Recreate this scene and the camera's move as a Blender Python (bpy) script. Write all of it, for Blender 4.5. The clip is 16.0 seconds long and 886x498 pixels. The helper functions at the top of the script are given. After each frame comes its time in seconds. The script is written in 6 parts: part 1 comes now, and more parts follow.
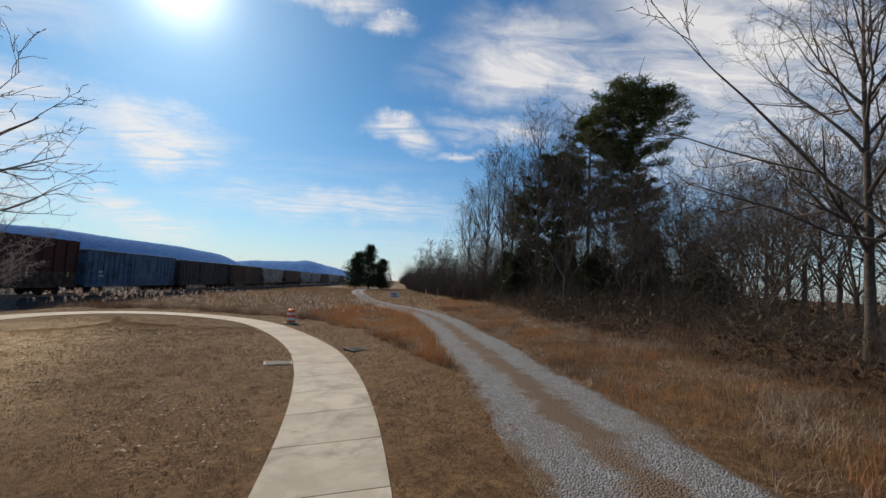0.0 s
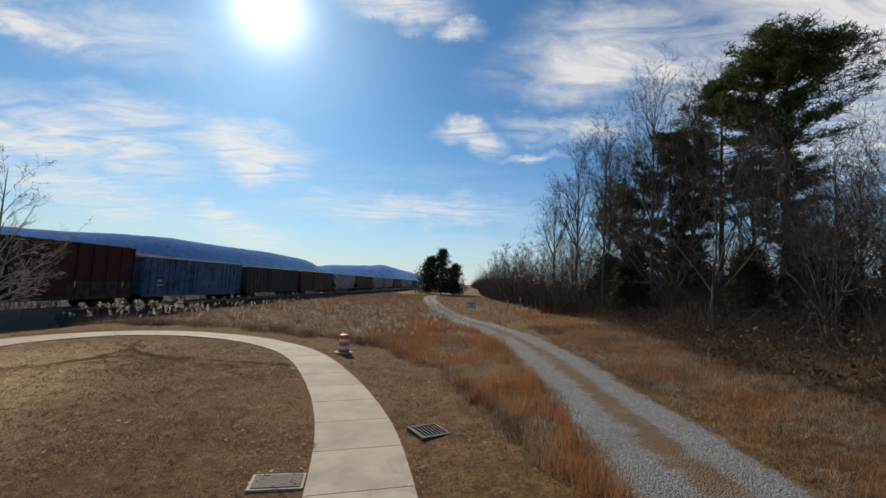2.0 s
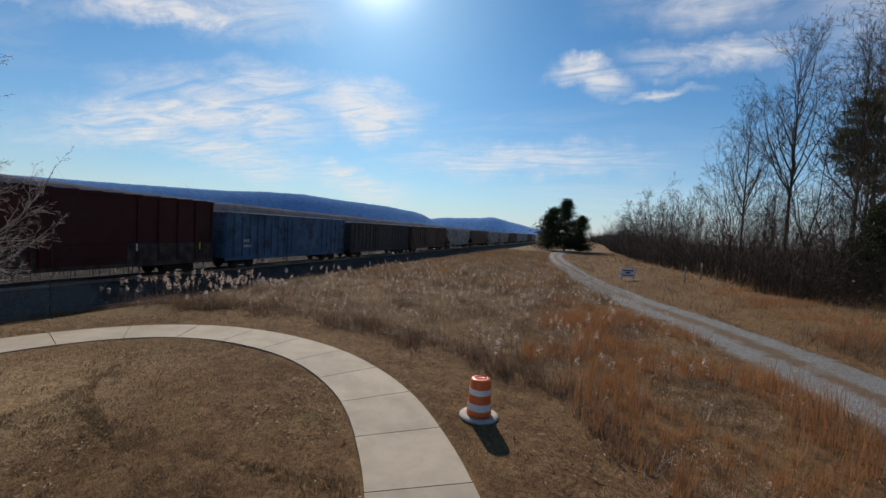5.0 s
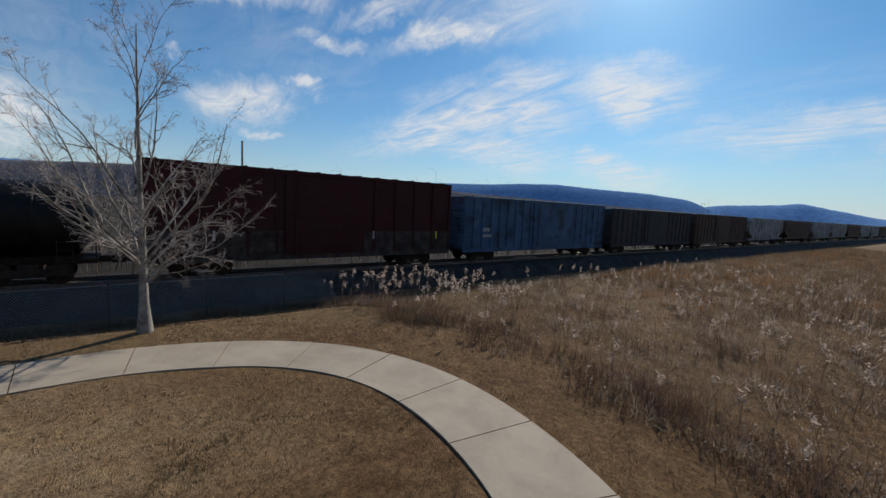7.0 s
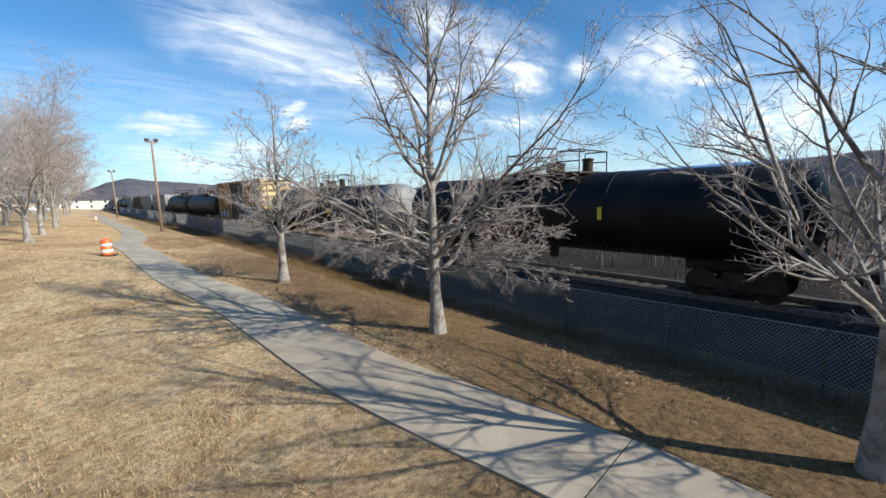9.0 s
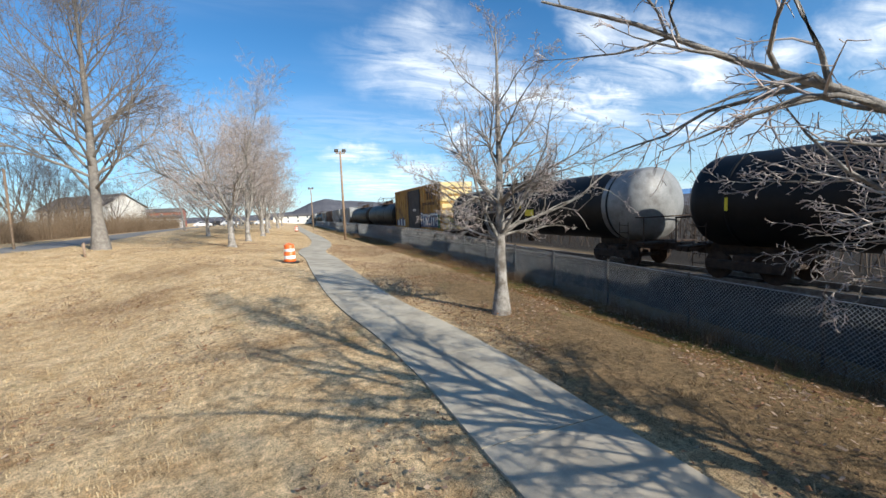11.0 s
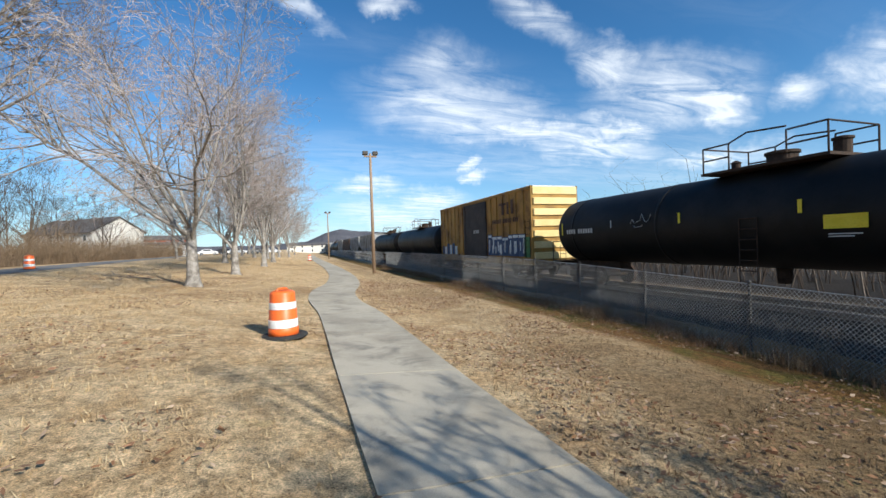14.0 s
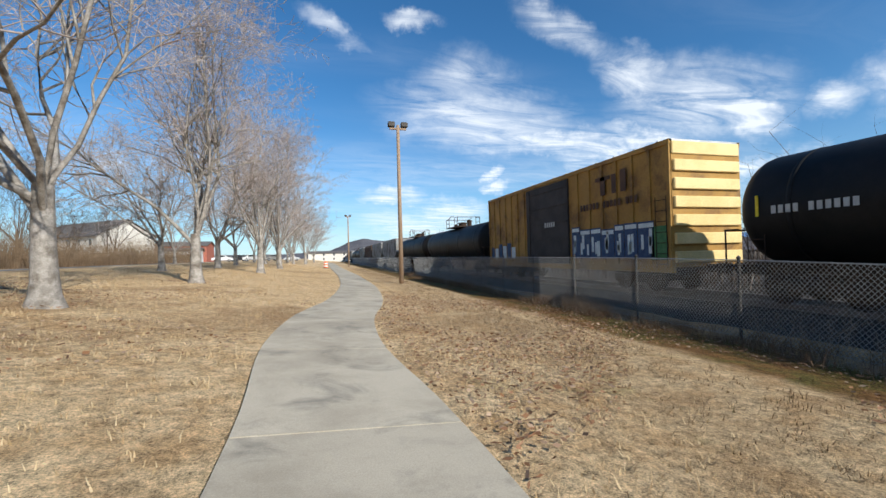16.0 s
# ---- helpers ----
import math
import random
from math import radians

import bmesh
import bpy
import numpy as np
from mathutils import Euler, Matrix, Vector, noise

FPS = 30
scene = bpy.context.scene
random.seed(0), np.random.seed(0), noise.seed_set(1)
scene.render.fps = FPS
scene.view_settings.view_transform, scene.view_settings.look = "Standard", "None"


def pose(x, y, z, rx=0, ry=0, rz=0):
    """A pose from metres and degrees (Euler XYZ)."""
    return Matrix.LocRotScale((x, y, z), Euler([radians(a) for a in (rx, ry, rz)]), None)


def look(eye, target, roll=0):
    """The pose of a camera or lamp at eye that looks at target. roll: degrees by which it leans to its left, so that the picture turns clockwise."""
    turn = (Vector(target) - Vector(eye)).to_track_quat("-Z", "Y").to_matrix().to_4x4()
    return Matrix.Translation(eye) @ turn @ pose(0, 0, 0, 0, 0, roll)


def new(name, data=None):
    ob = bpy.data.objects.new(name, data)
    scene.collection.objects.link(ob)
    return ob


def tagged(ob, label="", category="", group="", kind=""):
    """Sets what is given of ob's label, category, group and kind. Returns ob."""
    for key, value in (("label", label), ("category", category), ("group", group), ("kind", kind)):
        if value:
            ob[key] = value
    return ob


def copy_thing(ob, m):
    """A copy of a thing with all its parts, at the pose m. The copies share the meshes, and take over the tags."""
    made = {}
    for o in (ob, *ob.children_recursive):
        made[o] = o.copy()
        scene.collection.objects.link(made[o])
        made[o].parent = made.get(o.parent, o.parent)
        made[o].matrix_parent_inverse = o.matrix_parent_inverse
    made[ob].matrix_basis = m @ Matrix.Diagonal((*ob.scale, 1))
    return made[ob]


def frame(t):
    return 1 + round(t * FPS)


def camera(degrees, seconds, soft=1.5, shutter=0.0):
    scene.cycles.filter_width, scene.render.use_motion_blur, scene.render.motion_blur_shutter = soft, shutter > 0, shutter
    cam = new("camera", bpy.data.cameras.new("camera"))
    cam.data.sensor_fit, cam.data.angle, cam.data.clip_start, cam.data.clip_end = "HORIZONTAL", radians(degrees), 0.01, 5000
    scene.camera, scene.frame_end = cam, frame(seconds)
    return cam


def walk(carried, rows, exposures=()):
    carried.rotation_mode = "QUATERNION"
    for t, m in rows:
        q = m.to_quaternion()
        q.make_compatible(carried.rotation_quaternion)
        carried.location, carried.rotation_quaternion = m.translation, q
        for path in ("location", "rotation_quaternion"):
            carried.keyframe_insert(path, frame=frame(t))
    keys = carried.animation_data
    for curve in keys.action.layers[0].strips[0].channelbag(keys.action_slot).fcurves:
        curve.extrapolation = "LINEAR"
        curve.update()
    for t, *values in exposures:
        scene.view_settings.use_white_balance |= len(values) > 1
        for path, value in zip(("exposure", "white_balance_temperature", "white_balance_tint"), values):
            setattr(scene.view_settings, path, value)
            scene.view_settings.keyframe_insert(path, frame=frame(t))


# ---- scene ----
cam = camera(93.8, 16.0, soft=1.5)
PATH = [
    (0, (-0.599, -2.333, 3.213), (-0.388, -0.351, 3.376), 2.8),
    (0.5, (-0.607, -0.165, 3.344), (-0.523, 1.827, 3.504), 2.8),
    (1, (-0.765, 1.932, 3.524), (-0.785, 3.926, 3.681), 3.0),
    (1.5, (-1.084, 4.0, 3.713), (-1.162, 5.992, 3.87), 3.0),
    (2, (-1.421, 6.055, 3.836), (-1.551, 8.044, 4.0), 3.0),
    (2.5, (-1.855, 8.06, 4.046), (-2.038, 10.046, 4.203), 3.0),
    (3, (-2.388, 10.125, 4.2), (-2.646, 12.103, 4.337), 2.8),
    (5.5, (-6.747, 20.038, 4.419), (-7.52, 21.877, 4.284), 3.2),
    (6, (-7.886, 21.842, 4.295), (-8.844, 23.592, 4.147), 3.2),
    (6.5, (-9.266, 23.593, 4.206), (-10.494, 25.161, 4.022), 3.0),
    (7, (-10.713, 25.146, 4.093), (-12.284, 26.367, 3.889), 2.8),
    (7.5, (-12.427, 26.333, 3.993), (-14.293, 27.019, 3.769), 2.4),
    (8, (-14.308, 26.945, 3.918), (-16.293, 26.928, 3.674), 1.5),
    (8.5, (-16.299, 26.651, 3.845), (-18.13, 25.894, 3.572), 0.2),
    (9, (-17.991, 25.583, 3.763), (-19.309, 24.103, 3.491), -1.5),
    (9.5, (-18.912, 23.958, 3.691), (-19.849, 22.211, 3.422), -2.3),
    (12, (-19.388, 12.949, 2.498), (-19.972, 11.038, 2.41), -2.4),
    (12.5, (-19.552, 10.76, 2.524), (-20.032, 8.819, 2.494), -2.2),
    (13, (-19.681, 8.514, 2.556), (-20.176, 6.576, 2.554), -2.1),
    (13.5, (-19.725, 6.21, 2.506), (-20.282, 4.289, 2.48), -2.0),
    (14, (-19.713, 3.955, 2.404), (-20.362, 2.063, 2.381), -1.9),
    (14.5, (-19.8, 1.691, 2.226), (-20.54, -0.167, 2.233), -1.5),
    (15, (-20.115, -0.521, 2.061), (-20.854, -2.38, 2.072), -1.6),
    (15.5, (-20.41, -2.882, 1.9), (-21.079, -4.767, 1.919), -1.6),
    (16, (-20.858, -5.08, 1.858), (-21.408, -7.003, 1.887), -1.5),
]
EXPOSURES = [(0.0, -0.32, 7000, 12), (3.0, -0.37, 7000, 12), (5.5, -0.43, 6700, 11), (7.0, -0.52, 6500, 10), (8.0, -0.6, 6150, 8), (8.5, -0.18, 6000, 7), (9.0, 0.2, 6250, 8),
             (9.7, 0.28, 6300, 8), (12.0, 0.26, 6200, 7), (14.5, 0.14, 6200, 7), (16.0, 0.1, 6250, 8)]
walk(cam, [(r[0], look(*r[1:])) for r in PATH], EXPOSURES)

# ---------------------------------------------------------------- sky and sun
SUN_AZ, SUN_EL = 29.0, 31.0          # degrees west of the +y axis, degrees up
sun_dir = Vector((-math.sin(radians(SUN_AZ)) * math.cos(radians(SUN_EL)),
                  math.cos(radians(SUN_AZ)) * math.cos(radians(SUN_EL)), math.sin(radians(SUN_EL))))
sun = new("sun", bpy.data.lights.new("sun", "SUN"))
sun.data.energy, sun.data.angle, sun.data.color = 5.6, radians(0.6), (1.0, 0.93, 0.82)
sun.rotation_mode = "QUATERNION"
sun.rotation_quaternion = sun_dir.to_track_quat("Z", "Y")

world = bpy.data.worlds.new("sky")
scene.world = world
world.use_nodes = True


class Nodes:
    """A small writer of node trees."""

    def __init__(self, tree):
        self.t = tree
        tree.nodes.clear()

    def add(self, kind, ins=None, **props):
        n = self.t.nodes.new(kind)
        for k, v in props.items():
            setattr(n, k, v)
        for k, v in (ins or {}).items():
            self.link(v, n.inputs[k])
        return n

    def link(self, v, socket):
        if hasattr(v, "is_output"):
            self.t.links.new(v, socket)
        else:
            socket.default_value = v

    def math(self, op, a, b=0.0, clamp=False):
        return self.add("ShaderNodeMath", {0: a, 1: b}, operation=op, use_clamp=clamp).outputs[0]

    def mix(self, f, a, b, kind="MIX"):
        n = self.add("ShaderNodeMix", data_type="RGBA", blend_type=kind)
        self.link(f, n.inputs[0])
        self.link(a, n.inputs[6])
        self.link(b, n.inputs[7])
        return n.outputs[2]

    def noise(self, vec, scale, detail=4.0, rough=0.55, distort=0.0):
        n = self.add("ShaderNodeTexNoise", {"Scale": scale, "Detail": detail, "Roughness": rough, "Distortion": distort})
        if vec is not None:
            self.link(vec, n.inputs["Vector"])
        return n.outputs["Fac"]

    def ramp(self, fac, lo, hi):
        n = self.add("ShaderNodeMapRange", {0: fac, 1: lo, 2: hi}, interpolation_type="SMOOTHSTEP")
        return n.outputs[0]


def rgb(r, g, b):
    return (r, g, b, 1.0)


w = Nodes(world.node_tree)
sky = w.add("ShaderNodeTexSky", sky_type="NISHITA", sun_disc=False, sun_elevation=radians(SUN_EL),
            sun_rotation=radians(-SUN_AZ), air_density=1.0, dust_density=0.25, ozone_density=3.0)
ray = w.add("ShaderNodeTexCoord").outputs["Generated"]
sep = w.add("ShaderNodeSeparateXYZ", {0: ray})
low = w.math("ADD", w.math("MAXIMUM", sep.outputs[2], 0.0), 0.10)
flat = w.add("ShaderNodeCombineXYZ", {0: w.math("DIVIDE", sep.outputs[0], low), 1: w.math("DIVIDE", sep.outputs[1], low), 2: 0.0}).outputs[0]
streak = w.add("ShaderNodeMapping", {"Vector": flat, "Rotation": (0, 0, radians(62)), "Scale": (0.42, 1.15, 1.0), "Location": (3.1, 1.7, 0)}).outputs[0]
fine = w.noise(streak, 4.6, 8.0, 0.64, 1.1)
wisps = w.add("ShaderNodeMapRange", {0: fine, 1: 0.33, 2: 0.66, 3: 0.25, 4: 1.75}).outputs[0]

# bands of wind-blown cloud: two ends as (degrees west of +y, degrees up), half width in degrees, density
NORTH_CLOUDS = [
    (55.3, 13, 35.8, 12.5, 2.7, 0.75), (49.4, 15.6, 34.3, 16.8, 1.7, 0.6), (37.3, 15.9, 23, 14.7, 2.6, 0.9), (54.9, 8.1, 36.6, 6.9, 1.6, 0.6),
    (-5.3, 28.1, -32.9, 28, 3.2, 0.8), (-8.1, 32.2, -27.8, 30.5, 2.3, 0.6), (19.1, 34, 4.6, 34.2, 1.4, 0.9), (5.7, 32.1, 0.1, 32.8, 0.8, 0.8),
    (5.4, 20.4, -3.3, 19.1, 1.1, 0.75), (-4.8, 21.2, -19.6, 20.1, 1.2, 0.6), (-3.4, 17.8, -12.2, 17.1, 0.5, 0.6), (24.8, 9.3, -5.9, 9.5, 1.7, 0.55),
    (35.3, 6, 30.3, 7.3, 1.1, 0.7), (56.1, 21.5, 36.9, 25.1, 2.1, 0.5)]
WEST_CLOUDS = [
    (60.9, 19.6, 44, 23.2, 1.2, 0.9), (83.7, 22.1, 68.5, 24.4, 1.1, 0.7), (70.9, 20.1, 64.9, 19.3, 0.8, 0.85), (67.6, 22, 56.3, 24.2, 0.9, 0.7),
    (82.8, 11, 72.4, 12, 1.7, 0.75), (72.9, 14.7, 68.7, 13.2, 0.7, 0.7), (85.7, 15.4, 83.6, 15, 0.5, 0.6), (77.6, 8, 73.8, 8.2, 0.5, 0.8),
    (62.4, 8.4, 42.9, 12.2, 1.8, 0.8), (48.1, 15, 42, 14.8, 0.7, 0.6), (110.1, 13.7, 107.2, 13.1, 1.5, 0.7), (115, 11.2, 101.3, 11.6, 0.6, 0.6),
    (106.7, 6.3, 96.2, 5.6, 2.2, 0.6), (35.6, 5.9, 24, 4.8, 1.3, 0.6)]
SOUTHWEST_CLOUDS = [
    (156.1, 15.3, 142.5, 13.1, 1.2, 0.8), (138.8, 17.6, 124.5, 16.1, 2.8, 0.6), (114.3, 13.8, 106.9, 15.7, 2.7, 0.7), (122.4, 13.9, 118.1, 13.7, 1.2, 0.6),
    (103.7, 6, 95.8, 7.2, 2.2, 0.8), (157.3, 11, 154.8, 11.2, 0.6, 0.7), (157.5, 9, 154.4, 8.9, 0.7, 0.7), (175.1, 8.3, 166.6, 8.3, 0.9, 0.7),
    (169.3, 19.8, 147.6, 15.2, 2.4, 0.6), (113.6, 13.3, 107.3, 14.1, 3.3, 0.7)]
SOUTH_CLOUDS = [
    (-178.6, 29.6, 175.3, 27, 0.8, 0.5), (171.5, 30.5, 165.5, 30.3, 0.7, 0.5), (168.9, 19, 148.9, 15.8, 3.0, 0.6), (165.7, 23.8, 154.9, 20.4, 2.7, 0.4),
    (151.5, 30.3, 142.6, 24.6, 1.3, 0.6), (142.6, 24.6, 135.9, 17.2, 1.7, 0.6), (148.9, 13.7, 134.1, 10.2, 1.7, 0.75), (141.5, 14.8, 134, 12.3, 1.0, 0.75),
    (130.7, 17.4, 125, 12.3, 1.6, 0.85), (134.1, 8.8, 122.4, 8.8, 0.9, 0.7), (122.3, 13.6, 117.9, 15, 0.9, 0.5), (117, 13.7, 111, 16.7, 2.2, 0.7)]
EAST_CLOUDS = [
    (-22, 27, -62, 27, 8.0, 0.75), (-30, 17, -62, 18, 5.0, 0.65), (-46, 10, -75, 11, 4.0, 0.6)]
LOW_CLOUDS = [
    (174.4, 8.1, 167.7, 8, 0.8, 0.75), (158.3, 10.9, 155.6, 10.9, 0.6, 0.8), (158.4, 8.7, 154.9, 8.6, 0.5, 0.75), (167.7, 6.3, 158.5, 5.3, 1.3, 0.7),
    (175.2, 4.8, 160.8, 3.9, 1.7, 0.6), (-155, 11.1, -159.3, 10.9, 0.8, 0.5), (157.5, 10.9, 155.2, 10.8, 0.6, 0.8)]


def toward(az, el):
    return Vector((-math.sin(radians(az)) * math.cos(radians(el)), math.cos(radians(az)) * math.cos(radians(el)), math.sin(radians(el))))


ragged = w.add("ShaderNodeTexNoise", {"Vector": ray, "Scale": 7.0, "Detail": 5.0, "Roughness": 0.65}).outputs["Color"]
ragged = w.add("ShaderNodeVectorMath", {0: ragged, 1: (0.5, 0.5, 0.5)}, operation="SUBTRACT").outputs[0]
ragged = w.add("ShaderNodeVectorMath", {0: ragged, "Scale": 0.13}, operation="SCALE").outputs[0]
bent = w.add("ShaderNodeVectorMath", {0: ray, 1: ragged}, operation="ADD").outputs[0]
cloud = w.math("MULTIPLY", w.ramp(w.noise(streak, 0.55, 2.0, 0.5, 0.3), 0.42, 0.70), 0.17)
for az_a, el_a, az_b, el_b, wide, dense in NORTH_CLOUDS + EAST_CLOUDS + WEST_CLOUDS + SOUTHWEST_CLOUDS + SOUTH_CLOUDS + LOW_CLOUDS:
    p_a, p_b = toward(az_a, el_a), toward(az_b, el_b)
    mid = (p_a + p_b).normalized()
    along = (p_b - p_a).normalized()
    frame_ = Matrix((along, mid.cross(along), mid)).transposed()
    put = w.add("ShaderNodeMapping", {"Vector": bent, "Location": mid, "Rotation": frame_.to_euler(),
                                      "Scale": ((p_b - p_a).length * 0.62, radians(wide) * 1.6, 0.5)}, vector_type="TEXTURE").outputs[0]
    far_ = w.add("ShaderNodeVectorMath", {0: put}, operation="LENGTH").outputs["Value"]
    cloud = w.math("MAXIMUM", cloud, w.math("MULTIPLY", w.ramp(far_, 1.35, 0.05), dense))
cloud = w.math("MULTIPLY", cloud, wisps, True)
haze = w.math("POWER", w.math("SUBTRACT", 1.0, w.math("MINIMUM", w.math("MAXIMUM", sep.outputs[2], 0.0), 1.0)), 9.0)
near_sun = w.add("ShaderNodeVectorMath", {0: ray, 1: tuple(sun_dir)}, operation="DOT_PRODUCT").outputs["Value"]
near_sun = w.math("MAXIMUM", near_sun, 0.0)
glow = w.math("ADD", w.math("MULTIPLY", w.math("POWER", near_sun, 45.0), 0.35), w.math("MULTIPLY", w.math("POWER", near_sun, 420.0), 1.9))
white = w.mix(w.math("ADD", 0.0, 1.0), rgb(0, 0, 0), rgb(11.5, 11.7, 12.0))
tinted = w.add("ShaderNodeVectorMath", {0: sky.outputs[0], 1: (0.53, 1.07, 1.38)}, operation="MULTIPLY").outputs[0]
base = w.mix(w.math("MULTIPLY", haze, w.math("ADD", 0.62, w.math("MULTIPLY", near_sun, 0.34)), True), tinted, rgb(9.4, 9.9, 10.5))
base = w.mix(w.math("MULTIPLY", cloud, 0.85, True), base, white)
glowing = w.add("ShaderNodeVectorMath", {0: (7.0, 6.8, 6.4), "Scale": glow}, operation="SCALE").outputs[0]
total = w.add("ShaderNodeVectorMath", {0: base, 1: glowing}, operation="ADD").outputs[0]
back = w.add("ShaderNodeBackground", {"Color": total, "Strength": 0.09})
w.add("ShaderNodeOutputWorld", {0: back.outputs[0]})


# ---------------------------------------------------------------- materials
def surface(name, c1, c2, scale=4.0, rough=0.8, bump=0.3, fine=40.0, metal=0.0, c3=None, patch=0.4, spec=0.3, island=0.0, obj=0.0, lift=0.02):
    """A matt or glossy surface with patches, grain and relief; scales in 1/m."""
    m = bpy.data.materials.new(name)
    m.use_nodes = True
    n = Nodes(m.node_tree)
    where = n.add("ShaderNodeNewGeometry").outputs["Position"]
    a = n.ramp(n.noise(where, scale, 5.0, 0.6), 0.32, 0.68)
    b = n.noise(where, fine, 4.0, 0.7)
    col = n.mix(a, rgb(*c1), rgb(*c2))
    if c3:
        col = n.mix(n.ramp(n.noise(where, patch, 5.0, 0.65), 0.45, 0.66), col, rgb(*c3))
    grain = n.add("ShaderNodeMapRange", {0: b, 1: 0.25, 2: 0.75, 3: 0.72, 4: 1.25}).outputs[0]
    col = n.mix(1.0, col, n.add("ShaderNodeCombineColor", {0: grain, 1: grain, 2: grain}).outputs[0], "MULTIPLY")
    if island or obj:
        r = n.add("ShaderNodeNewGeometry").outputs["Random Per Island"] if island else n.add("ShaderNodeObjectInfo").outputs["Random"]
        k = island or obj
        v = n.add("ShaderNodeMapRange", {0: r, 3: 1.0 - k, 4: 1.0 + k}).outputs[0]
        col = n.mix(1.0, col, n.add("ShaderNodeCombineColor", {0: v, 1: v, 2: v}).outputs[0], "MULTIPLY")
    h = n.add("ShaderNodeBump", {"Strength": bump, "Distance": lift, "Height": b}).outputs[0]
    p = n.add("ShaderNodeBsdfPrincipled", {"Base Color": col, "Roughness": rough, "Metallic": metal, "Normal": h, "Specular IOR Level": spec})
    n.add("ShaderNodeOutputMaterial", {0: p.outputs[0]})
    return m


def plants(name, colours, rough=0.7, translucent=0.25):
    """Blades, leaves or twigs: each takes one of a run of colours."""
    m = bpy.data.materials.new(name)
    m.use_nodes = True
    n = Nodes(m.node_tree)
    r = n.add("ShaderNodeNewGeometry").outputs["Random Per Island"]
    ramp = n.add("ShaderNodeValToRGB", {0: r})
    els = ramp.color_ramp.elements
    while len(els) < len(colours):
        els.new(0.5)
    for i, c in enumerate(colours):
        els[i].position = i / max(1, len(colours) - 1)
        els[i].color = rgb(*c)
    p = n.add("ShaderNodeBsdfPrincipled", {"Base Color": ramp.outputs[0], "Roughness": rough, "Specular IOR Level": 0.2})
    out = p.outputs[0]
    if translucent:
        tr = n.add("ShaderNodeBsdfTranslucent", {"Color": ramp.outputs[0]})
        out = n.add("ShaderNodeMixShader", {0: translucent, 1: p.outputs[0], 2: tr.outputs[0]}).outputs[0]
    n.add("ShaderNodeOutputMaterial", {0: out})
    return m


